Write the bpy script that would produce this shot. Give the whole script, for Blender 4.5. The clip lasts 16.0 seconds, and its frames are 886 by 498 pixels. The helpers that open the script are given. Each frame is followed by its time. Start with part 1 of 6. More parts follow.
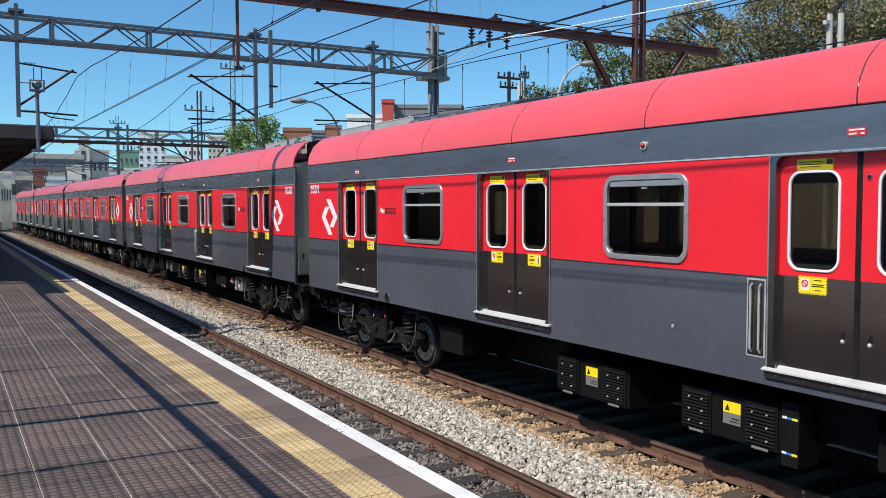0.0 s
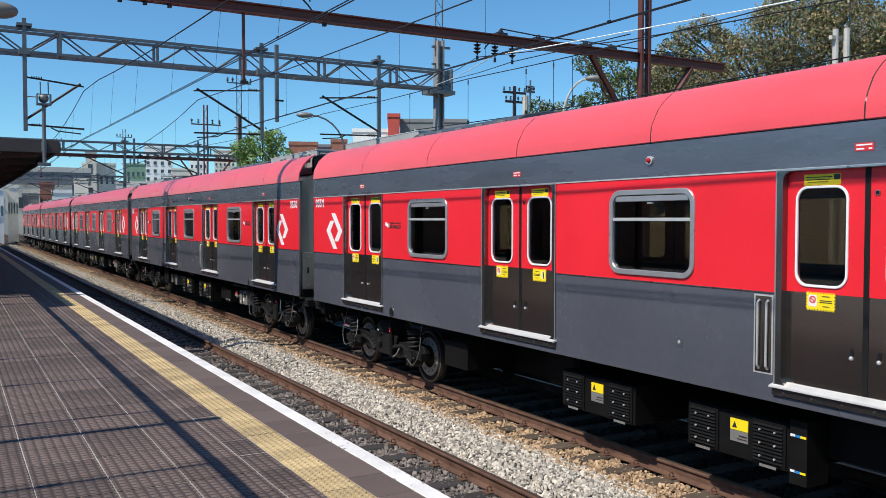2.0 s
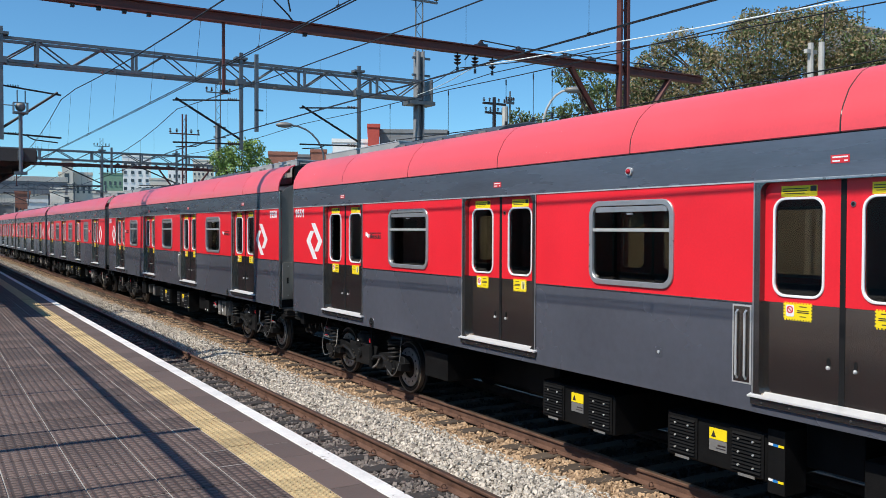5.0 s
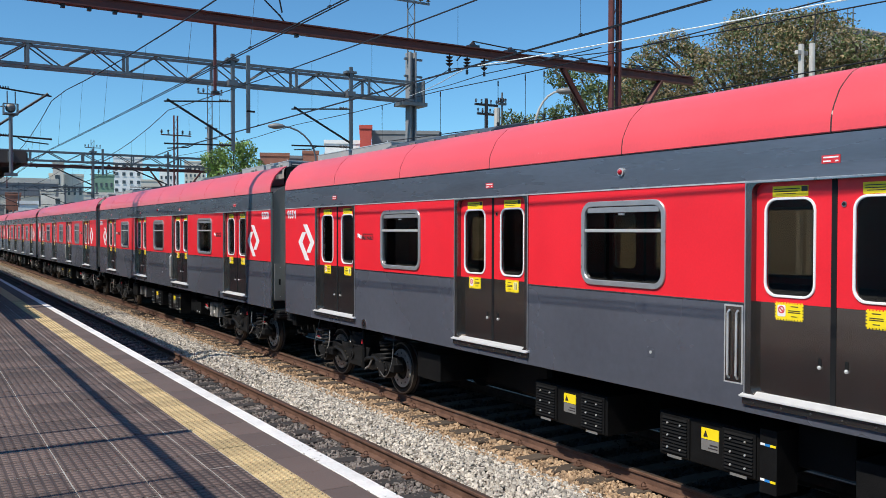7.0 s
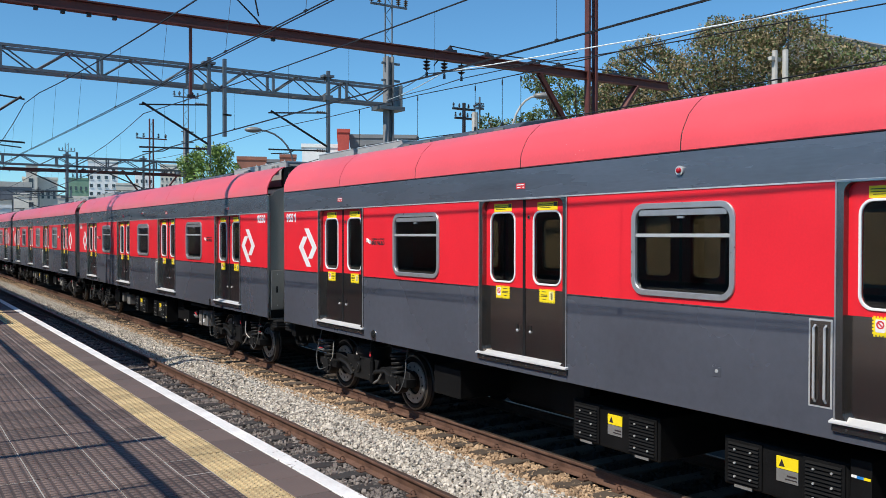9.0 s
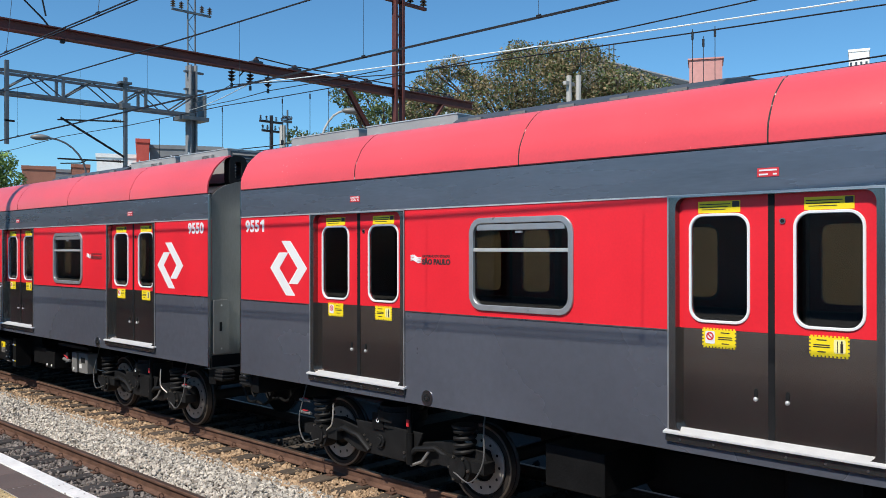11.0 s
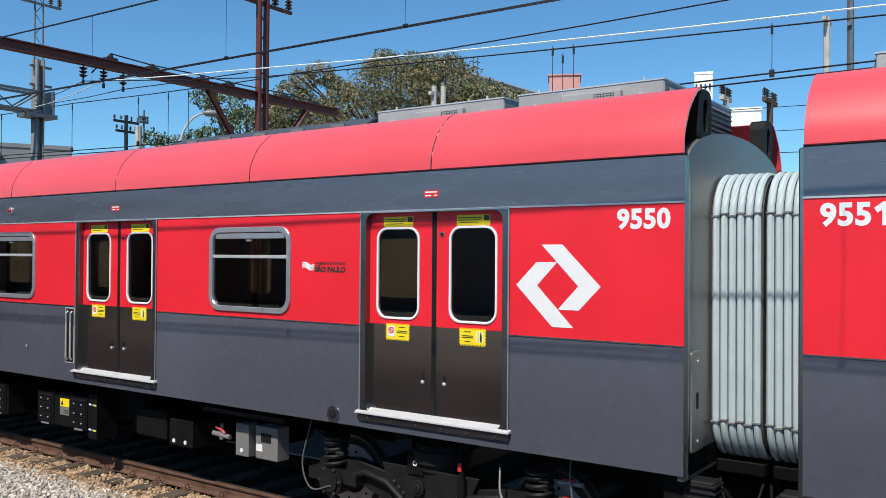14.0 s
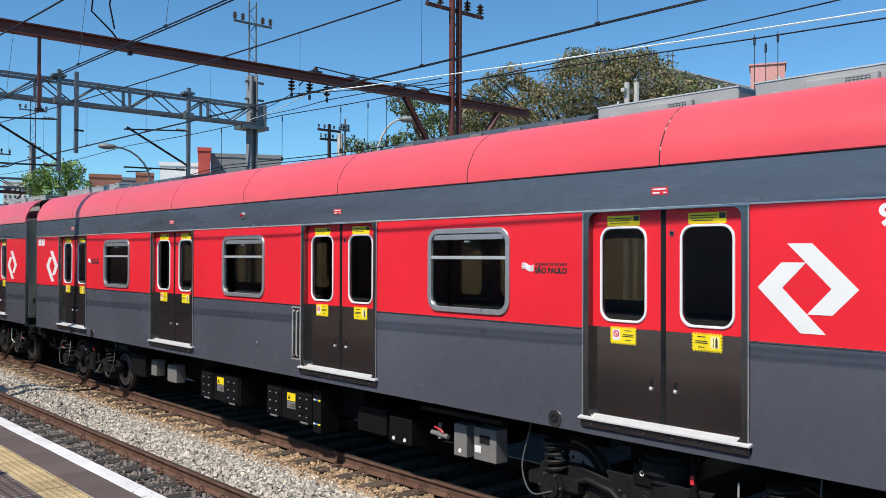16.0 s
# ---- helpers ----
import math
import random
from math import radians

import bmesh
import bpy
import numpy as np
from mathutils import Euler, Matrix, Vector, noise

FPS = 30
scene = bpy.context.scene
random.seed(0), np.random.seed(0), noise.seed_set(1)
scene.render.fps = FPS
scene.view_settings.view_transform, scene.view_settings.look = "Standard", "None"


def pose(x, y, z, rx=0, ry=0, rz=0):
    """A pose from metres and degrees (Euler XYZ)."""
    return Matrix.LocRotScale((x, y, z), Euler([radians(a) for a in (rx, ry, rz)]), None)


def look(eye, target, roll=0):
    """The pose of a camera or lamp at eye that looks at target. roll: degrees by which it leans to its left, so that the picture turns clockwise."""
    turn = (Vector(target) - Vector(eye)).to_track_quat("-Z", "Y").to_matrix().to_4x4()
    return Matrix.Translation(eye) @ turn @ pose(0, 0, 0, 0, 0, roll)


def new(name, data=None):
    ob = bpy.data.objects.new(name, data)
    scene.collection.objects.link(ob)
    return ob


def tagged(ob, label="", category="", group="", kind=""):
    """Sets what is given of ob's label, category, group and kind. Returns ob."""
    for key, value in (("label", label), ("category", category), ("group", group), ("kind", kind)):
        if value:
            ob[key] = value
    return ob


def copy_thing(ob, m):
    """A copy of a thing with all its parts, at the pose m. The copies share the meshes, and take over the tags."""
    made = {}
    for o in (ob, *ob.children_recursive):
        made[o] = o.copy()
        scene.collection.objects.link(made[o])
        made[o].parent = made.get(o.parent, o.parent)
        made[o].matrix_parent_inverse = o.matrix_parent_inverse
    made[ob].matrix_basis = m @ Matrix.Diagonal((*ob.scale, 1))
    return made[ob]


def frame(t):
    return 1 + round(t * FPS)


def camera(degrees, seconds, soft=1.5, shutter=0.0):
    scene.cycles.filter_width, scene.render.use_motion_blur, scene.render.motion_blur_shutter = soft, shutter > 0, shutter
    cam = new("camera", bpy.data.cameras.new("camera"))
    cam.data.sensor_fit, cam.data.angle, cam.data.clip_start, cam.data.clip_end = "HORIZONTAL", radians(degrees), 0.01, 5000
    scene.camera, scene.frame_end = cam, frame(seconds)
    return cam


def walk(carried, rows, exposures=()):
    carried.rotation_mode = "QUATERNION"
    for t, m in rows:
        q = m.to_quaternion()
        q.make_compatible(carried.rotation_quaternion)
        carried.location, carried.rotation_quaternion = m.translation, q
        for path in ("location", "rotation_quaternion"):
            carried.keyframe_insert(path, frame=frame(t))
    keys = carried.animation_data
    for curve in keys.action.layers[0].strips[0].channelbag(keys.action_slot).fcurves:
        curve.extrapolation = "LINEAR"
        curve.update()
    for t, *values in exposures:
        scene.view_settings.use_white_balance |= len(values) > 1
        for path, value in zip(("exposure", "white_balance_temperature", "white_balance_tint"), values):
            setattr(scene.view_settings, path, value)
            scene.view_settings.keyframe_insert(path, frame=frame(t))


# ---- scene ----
# Rail tops lie at z = -0.15, the platform at z = 1.1; tracks run along y.
cam = camera(54.41, 16.0, soft=0.5)
PATH = [
    (0.0, pose(-0.036, -0.029, 2.691, 87.130, 0.053, -30.117)),
    (0.5, pose(-0.034, -0.001, 2.691, 87.586, -0.035, -29.482)),
    (1.0, pose(-0.020, 0.004, 2.693, 87.867, -0.076, -29.352)),
    (1.5, pose(-0.015, -0.000, 2.699, 87.915, -0.078, -29.486)),
    (2.0, pose(-0.006, 0.008, 2.697, 88.059, -0.071, -29.757)),
    (2.5, pose(-0.009, 0.005, 2.700, 88.161, -0.040, -29.929)),
    (3.0, pose(-0.013, 0.012, 2.698, 88.433, -0.090, -30.145)),
    (3.5, pose(-0.024, 0.005, 2.698, 88.499, -0.204, -30.580)),
    (4.0, pose(-0.025, 0.003, 2.697, 88.613, -0.217, -30.798)),
    (6.5, pose(-0.019, 0.015, 2.691, 88.827, -0.128, -31.531)),
    (7.0, pose(-0.017, 0.013, 2.690, 88.838, -0.106, -31.624)),
    (7.5, pose(-0.017, -0.001, 2.692, 88.931, -0.120, -31.707)),
    (8.0, pose(-0.020, -0.005, 2.694, 88.968, -0.136, -31.924)),
    (8.5, pose(-0.012, -0.005, 2.698, 89.036, -0.142, -32.292)),
    (9.0, pose(-0.002, 0.001, 2.699, 89.103, -0.099, -33.080)),
    (9.5, pose(0.003, -0.002, 2.702, 89.274, -0.133, -34.687)),
    (10.0, pose(0.022, -0.013, 2.696, 89.570, -0.162, -37.046)),
    (10.2, pose(0.028, -0.011, 2.694, 89.702, -0.092, -38.459)),
    (12.3, pose(0.024, 0.009, 2.721, 90.507, -0.130, -56.076)),
    (12.5, pose(-0.000, 0.013, 2.713, 90.569, -0.154, -56.799)),
    (13.0, pose(0.011, 0.006, 2.707, 90.571, -0.128, -57.254)),
    (13.5, pose(0.048, 0.010, 2.712, 90.656, -0.236, -57.104)),
    (14.0, pose(0.030, 0.003, 2.699, 90.629, -0.431, -54.696)),
    (14.5, pose(0.017, -0.000, 2.704, 90.568, -0.358, -48.818)),
    (15.0, pose(0.003, -0.003, 2.702, 90.621, -0.289, -44.218)),
    (15.5, pose(-0.012, -0.022, 2.701, 90.621, -0.306, -42.666)),
    (16.0, pose(-0.018, -0.019, 2.701, 90.582, -0.232, -42.014)),
]
walk(cam, PATH, exposures=[(0.0, 0.04), (8.0, 0.02), (10.0, 0.0), (12.5, -0.03), (13.5, -0.03), (15.0, 0.0), (16.0, 0.02)])

# ---- light ----
SUN_WAY = Vector((0.79, 0.133, -1.0))
world = bpy.data.worlds.new("sky")
scene.world = world
world.use_nodes = True
sky = world.node_tree.nodes.new("ShaderNodeTexSky")
sky.sky_type, sky.sun_disc = "NISHITA", False
sky.sun_elevation = math.atan2(1.0, math.hypot(0.79, 0.133))
sky.sun_rotation = math.atan2(-SUN_WAY.x, -SUN_WAY.y)
sky.air_density, sky.dust_density, sky.ozone_density, sky.altitude = 1.0, 0.1, 6.0, 760
back = world.node_tree.nodes["Background"]
back.inputs["Strength"].default_value = 0.14
haze = world.node_tree.nodes.new("ShaderNodeMix")
haze.data_type, haze.blend_type = "RGBA", "MULTIPLY"
haze.inputs["Factor"].default_value = 1.0
haze.inputs["B"].default_value = (0.63, 0.94, 0.99, 1)
world.node_tree.links.new(sky.outputs[0], haze.inputs["A"])
world.node_tree.links.new(haze.outputs["Result"], back.inputs[0])
sun = new("sun", bpy.data.lights.new("sun", "SUN"))
sun.data.energy, sun.data.angle, sun.data.color = 5.0, radians(0.53), (1.0, 0.93, 0.82)
sun.matrix_world = look((0, 0, 40), Vector((0, 0, 40)) + SUN_WAY)
scene.view_settings.exposure = 0.0


# ---- materials ----
def surf(name, base, rough=0.6, metal=0.0, vary=0.18, scale=6.0, fine=60.0, bump=0.15, tint=None, spec=0.5,
         island=False, each=False, stretch=(1, 1, 1), coat=0.0, rough_vary=0.12, flecks=None, dust=0.0):
    """Two scales of variation on a base colour, with fine relief; island/each vary by piece."""
    m = bpy.data.materials.new(name)
    m.use_nodes = True
    nt = m.node_tree
    n, link = nt.nodes, nt.links.new
    bs = n["Principled BSDF"]
    bs.inputs["Metallic"].default_value = metal
    bs.inputs["Specular IOR Level"].default_value = spec
    bs.inputs["Coat Weight"].default_value = coat
    bs.inputs["Coat Roughness"].default_value = 0.12
    bs.inputs["Sheen Weight"].default_value = dust
    bs.inputs["Sheen Roughness"].default_value = 0.45
    tc = n.new("ShaderNodeTexCoord")
    mp = n.new("ShaderNodeMapping")
    mp.inputs["Scale"].default_value = stretch
    link(tc.outputs["Object"], mp.inputs[0])
    big, small = n.new("ShaderNodeTexNoise"), n.new("ShaderNodeTexNoise")
    big.inputs["Scale"].default_value, big.inputs["Detail"].default_value = scale, 5
    small.inputs["Scale"].default_value, small.inputs["Detail"].default_value = fine, 3
    link(mp.outputs[0], big.inputs["Vector"])
    link(mp.outputs[0], small.inputs["Vector"])
    add = n.new("ShaderNodeMath")
    add.operation = "MULTIPLY_ADD"
    link(small.outputs["Fac"], add.inputs[0])
    add.inputs[1].default_value = 0.45
    link(big.outputs["Fac"], add.inputs[2])
    value = add.outputs[0]
    if island or each:
        rnd = n.new("ShaderNodeNewGeometry" if island else "ShaderNodeObjectInfo")
        more = n.new("ShaderNodeMath")
        more.operation = "MULTIPLY_ADD"
        link(rnd.outputs["Random Per Island" if island else "Random"], more.inputs[0])
        more.inputs[1].default_value = 0.7
        link(value, more.inputs[2])
        value = more.outputs[0]
    ramp = n.new("ShaderNodeValToRGB")
    lo, hi = (0.35, 1.45) if island or each else (0.42, 1.02)
    ramp.color_ramp.elements[0].position, ramp.color_ramp.elements[1].position = lo / 1.6, min(1.0, hi / 1.6)
    rng = n.new("ShaderNodeMath")
    rng.operation = "DIVIDE"
    link(value, rng.inputs[0])
    rng.inputs[1].default_value = 1.6
    link(rng.outputs[0], ramp.inputs[0])
    dark = [c * (1 - vary) for c in base]
    light = [min(1, c * (1 + vary)) for c in (tint or base)]
    ramp.color_ramp.elements[0].color, ramp.color_ramp.elements[1].color = (*dark, 1), (*light, 1)
    colour = ramp.outputs[0]
    if flecks:
        # scratches and chips, thick in some patches and absent from others
        size, edge, paint = flecks
        chip, patch = n.new("ShaderNodeTexNoise"), n.new("ShaderNodeTexNoise")
        chip.inputs["Scale"].default_value, patch.inputs["Scale"].default_value = size, size * 0.04
        link(tc.outputs["Object"], chip.inputs["Vector"])
        link(tc.outputs["Object"], patch.inputs["Vector"])
        both = n.new("ShaderNodeMath")
        both.operation = "MULTIPLY_ADD"
        link(patch.outputs["Fac"], both.inputs[0])
        both.inputs[1].default_value = 0.5
        link(chip.outputs["Fac"], both.inputs[2])
        cut = n.new("ShaderNodeMapRange")
        link(both.outputs[0], cut.inputs[0])
        cut.inputs["From Min"].default_value, cut.inputs["From Max"].default_value = edge, edge + 0.05
        over = n.new("ShaderNodeMix")
        over.data_type = "RGBA"
        link(cut.outputs[0], over.inputs["Factor"])
        link(colour, over.inputs["A"])
        over.inputs["B"].default_value = (*paint, 1)
        colour = over.outputs["Result"]
    link(colour, bs.inputs["Base Color"])
    rr = n.new("ShaderNodeMapRange")
    link(big.outputs["Fac"], rr.inputs[0])
    rr.inputs["To Min"].default_value, rr.inputs["To Max"].default_value = max(0.02, rough - rough_vary), min(1, rough + rough_vary)
    link(rr.outputs[0], bs.inputs["Roughness"])
    if bump:
        b = n.new("ShaderNodeBump")
        b.inputs["Strength"].default_value, b.inputs["Distance"].default_value = bump, 0.01
        link(small.outputs["Fac"], b.inputs["Height"])
        link(b.outputs[0], bs.inputs["Normal"])
    return m


def glass(name, tint, gloss_rough=0.02):
    """A tinted pane: what lies behind shows through dimmed, both faces mirror more towards grazing."""
    m = bpy.data.materials.new(name)
    m.use_nodes = True
    n, link = m.node_tree.nodes, m.node_tree.links.new
    n.remove(n["Principled BSDF"])
    tr, gl, mix, lw = (n.new("ShaderNode" + k) for k in ("BsdfTransparent", "BsdfGlossy", "MixShader", "LayerWeight"))
    tr.inputs[0].default_value = (*tint, 1)
    gl.inputs["Roughness"].default_value = gloss_rough
    gl.inputs[0].default_value = (0.95, 0.97, 1.0, 1)
    lw.inputs["Blend"].default_value = 0.5
    steep, share = n.new("ShaderNodeMath"), n.new("ShaderNodeMath")
    steep.operation, steep.inputs[1].default_value = "POWER", 4.5
    share.operation, share.inputs[1].default_value, share.inputs[2].default_value = "MULTIPLY_ADD", 0.93, 0.045
    link(lw.outputs["Facing"], steep.inputs[0])
    link(steep.outputs[0], share.inputs[0])
    link(share.outputs[0], mix.inputs[0])
    link(tr.outputs[0], mix.inputs[1])
    link(gl.outputs[0], mix.inputs[2])
    link(mix.outputs[0], n["Material Output"].inputs[0])
    return m


RED = surf("red_paint", (0.80, 0.021, 0.034), 0.36, 0, 0.08, 1.5, 40, 0.015, spec=0.32, coat=0.12)
ROOF_RED = surf("roof_red_paint", (0.77, 0.064, 0.080), 0.42, 0, 0.09, 0.8, 30, 0.03, spec=0.5, coat=0.15, dust=0.5, flecks=(30, 1.06, (0.80, 0.34, 0.34)))
GREY = surf("blue_grey_paint", (0.150, 0.161, 0.197), 0.27, 0.5, 0.18, 0.9, 25, 0.015, stretch=(1, 0.5, 0.5), flecks=(22, 1.13, (0.26, 0.27, 0.29)))
BAND = surf("cantrail_grey", (0.150, 0.163, 0.196), 0.27, 0.55, 0.24, 2.6, 34, 0.02, stretch=(1, 0.18, 1.4), flecks=(60, 1.12, (0.34, 0.36, 0.38)))
STEEL = surf("stainless_steel", (0.36, 0.355, 0.34), 0.30, 1.0, 0.08, 5, 90, 0.03, stretch=(1, 1, 0.15))
BRIGHT = surf("bright_aluminium", (0.60, 0.60, 0.59), 0.34, 0.4, 0.08, 8, 80, 0.04)
DOOR_STEEL = surf("dark_brushed_steel", (0.30, 0.265, 0.235), 0.19, 0.96, 0.10, 3, 120, 0.01, stretch=(1, 1, 0.1), rough_vary=0.04)
SILL = surf("bright_threshold", (0.76, 0.76, 0.75), 0.36, 0.35, 0.08, 8, 80, 0.05)
WHITE = surf("white_film", (0.80, 0.79, 0.78), 0.5, 0, 0.04, 4, 60, 0.02)
YELLOWPALE = surf("pale_yellow_film", (0.90, 0.82, 0.35), 0.5, 0, 0.05, 6, 60, 0.02)
YELLOW = surf("yellow_film", (0.92, 0.70, 0.012), 0.5, 0, 0.05, 6, 60, 0.02)
BLACK = surf("black_rubber", (0.012, 0.012, 0.0125), 0.6, 0, 0.25, 8, 60, 0.1, spec=0.2)
UNDER = surf("underframe_paint", (0.007, 0.007, 0.0073), 0.62, 0.0, 0.35, 5, 50, 0.2, spec=0.12)
BOGIE = surf("bogie_grey", (0.0125, 0.0125, 0.013), 0.55, 0.1, 0.35, 9, 60, 0.25, spec=0.25)
CABLE = surf("grey_cable", (0.10, 0.10, 0.098), 0.5, 0, 0.1, 6, 60, 0.0)
BOXGREY = surf("light_grey_box", (0.20, 0.195, 0.187), 0.45, 0.1, 0.10, 5, 60, 0.05)
ROOFBOX = surf("roof_unit_grey", (0.37, 0.36, 0.355), 0.5, 0.1, 0.10, 2, 40, 0.05)
ROOFDARK = surf("dark_roof_panel", (0.085, 0.095, 0.11), 0.45, 0.3, 0.15, 2, 40, 0.05)
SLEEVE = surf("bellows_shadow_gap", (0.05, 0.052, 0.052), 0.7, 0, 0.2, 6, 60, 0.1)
BELLOW = surf("bellows_fabric", (0.47, 0.56, 0.585), 0.55, 0, 0.08, 6, 80, 0.08)
CABIN = surf("cabin_lining", (0.16, 0.155, 0.145), 0.6, 0, 0.08, 3, 40, 0.05)
TYRE = surf("rolled_steel", (0.24, 0.22, 0.20), 0.4, 0.9, 0.2, 9, 70, 0.1)
RUSTWHEEL = surf("rusty_wheel", (0.030, 0.025, 0.022), 0.7, 0.3, 0.35, 9, 70, 0.2)
DISC = surf("brake_disc", (0.46, 0.44, 0.41), 0.5, 0.3, 0.18, 9, 70, 0.1)
TEXTDARK = surf("dark_print", (0.035, 0.025, 0.025), 0.5, 0, 0.1, 6, 60, 0.0)
PRINTRED = surf("sign_red", (0.62, 0.03, 0.04), 0.5, 0, 0.05, 6, 60, 0.0)
LAMPRED = surf("red_lens", (0.45, 0.01, 0.02), 0.15, 0, 0.1, 6, 60, 0.0)
GLASS = glass("tinted_glass", (0.40, 0.385, 0.345))
FARGLASS = glass("far_side_glass", (0.85, 0.8, 0.7))
RAILSIDE = surf("rusty_rail", (0.095, 0.046, 0.030), 0.75, 0.15, 0.35, 5, 70, 0.3, tint=(0.13, 0.07, 0.047))
RAILTOP = surf("worn_rail_head", (0.16, 0.115, 0.09), 0.45, 0.7, 0.2, 3, 60, 0.1, stretch=(1, 0.1, 1))
TIMBER = surf("weathered_timber", (0.072, 0.054, 0.040), 0.85, 0, 0.4, 6, 60, 0.5, stretch=(0.3, 1, 1), each=True)
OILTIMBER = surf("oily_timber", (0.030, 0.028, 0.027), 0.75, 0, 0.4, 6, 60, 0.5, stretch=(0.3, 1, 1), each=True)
STONE = surf("ballast_stone", (0.085, 0.077, 0.067), 0.85, 0, 0.85, 9, 80, 0.4, tint=(0.375, 0.343, 0.298), island=True)
TANSTONE = surf("rust_stained_stone", (0.15, 0.085, 0.05), 0.85, 0, 0.6, 9, 80, 0.4, tint=(0.36, 0.25, 0.155), island=True)
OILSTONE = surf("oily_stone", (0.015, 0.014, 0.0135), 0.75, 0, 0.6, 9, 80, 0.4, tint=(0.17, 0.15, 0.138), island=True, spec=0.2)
SHADESTONE = surf("shaded_stone", (0.008, 0.0076, 0.0074), 0.85, 0, 0.6, 9, 80, 0.4, tint=(0.030, 0.028, 0.026), island=True, spec=0.1)
EARTH = surf("trackbed_earth", (0.034, 0.028, 0.024), 0.95, 0, 0.4, 0.8, 22, 0.6, spec=0.2)
CONCRETE = surf("platform_concrete", (0.34, 0.33, 0.31), 0.85, 0, 0.25, 1.4, 40, 0.3)
WHITELINE = surf("worn_white_paint", (0.70, 0.69, 0.67), 0.75, 0, 0.2, 4, 45, 0.2, flecks=(26, 0.97, (0.22, 0.19, 0.17)))
EDGESLAB = surf("edge_slab", (0.100, 0.073, 0.064), 0.8, 0, 0.25, 3, 50, 0.25, each=True)
TACTILE = surf("tactile_yellow", (0.40, 0.30, 0.155), 0.8, 0, 0.40, 7, 60, 0.3, each=True, flecks=(14, 0.93, (0.17, 0.135, 0.10)))
GALV = surf("galvanised_steel", (0.145, 0.16, 0.175), 0.5, 0.45, 0.2, 3, 50, 0.1)
OXIDE = surf("red_oxide_steel", (0.115, 0.032, 0.026), 0.6, 0.1, 0.3, 2.5, 50, 0.2)
WIRE = surf("bare_wire", (0.030, 0.031, 0.034), 0.5, 0.5, 0.2, 4, 50, 0.0)
GLINTWIRE = surf("sun_glint_wire", (0.85, 0.90, 0.88), 0.4, 0.0, 0.1, 4, 50, 0.0)
PORCELAIN = surf("dark_porcelain", (0.028, 0.020, 0.020), 0.25, 0, 0.2, 6, 50, 0.0)
CONCRETEPOST = surf("pale_concrete", (0.46, 0.45, 0.42), 0.85, 0, 0.2, 3, 40, 0.2)
CANOPY = surf("canopy_brown", (0.060, 0.050, 0.046), 0.7, 0.1, 0.3, 1.5, 40, 0.1)
PLASTERW = surf("white_plaster", (0.86, 0.86, 0.84), 0.9, 0, 0.16, 0.25, 4, 0.1)
PLASTERR = surf("red_plaster", (0.50, 0.085, 0.065), 0.9, 0, 0.18, 0.4, 5, 0.1)
PLASTERP = surf("pink_plaster", (0.62, 0.31, 0.285), 0.9, 0, 0.16, 0.3, 4, 0.1)
PLASTERG = surf("grey_plaster", (0.22, 0.23, 0.24), 0.9, 0, 0.22, 0.3, 4, 0.1)
PLASTERC = surf("cream_plaster", (0.66, 0.62, 0.54), 0.9, 0, 0.18, 0.3, 4, 0.1)
PLASTERGR = surf("green_plaster", (0.20, 0.33, 0.24), 0.9, 0, 0.18, 0.3, 4, 0.1)
BRICKRED = surf("brick_facade", (0.30, 0.13, 0.09), 0.9, 0, 0.25, 0.6, 8, 0.1)
PANE = surf("distant_pane", (0.06, 0.075, 0.09), 0.12, 0, 0.3, 0.5, 3, 0.0)
BARK = surf("bark", (0.10, 0.075, 0.055), 0.9, 0, 0.35, 4, 40, 0.6, stretch=(1, 1, 0.3))
LEAF = surf("leaf_green", (0.055, 0.080, 0.024), 0.55, 0, 0.28, 2, 20, 0.1, tint=(0.10, 0.135, 0.04), island=True)
LEAFDRY = surf("leaf_olive_dry", (0.135, 0.105, 0.052), 0.65, 0, 0.3, 2, 20, 0.1, tint=(0.26, 0.20, 0.105), island=True)
LEAFBRIGHT = surf("leaf_fresh", (0.075, 0.13, 0.028), 0.5, 0, 0.4, 2, 20, 0.1, tint=(0.17, 0.26, 0.06), island=True)
HILL = surf("far_ground", (0.20, 0.18, 0.135), 0.95, 0, 0.3, 0.05, 2, 0.3)


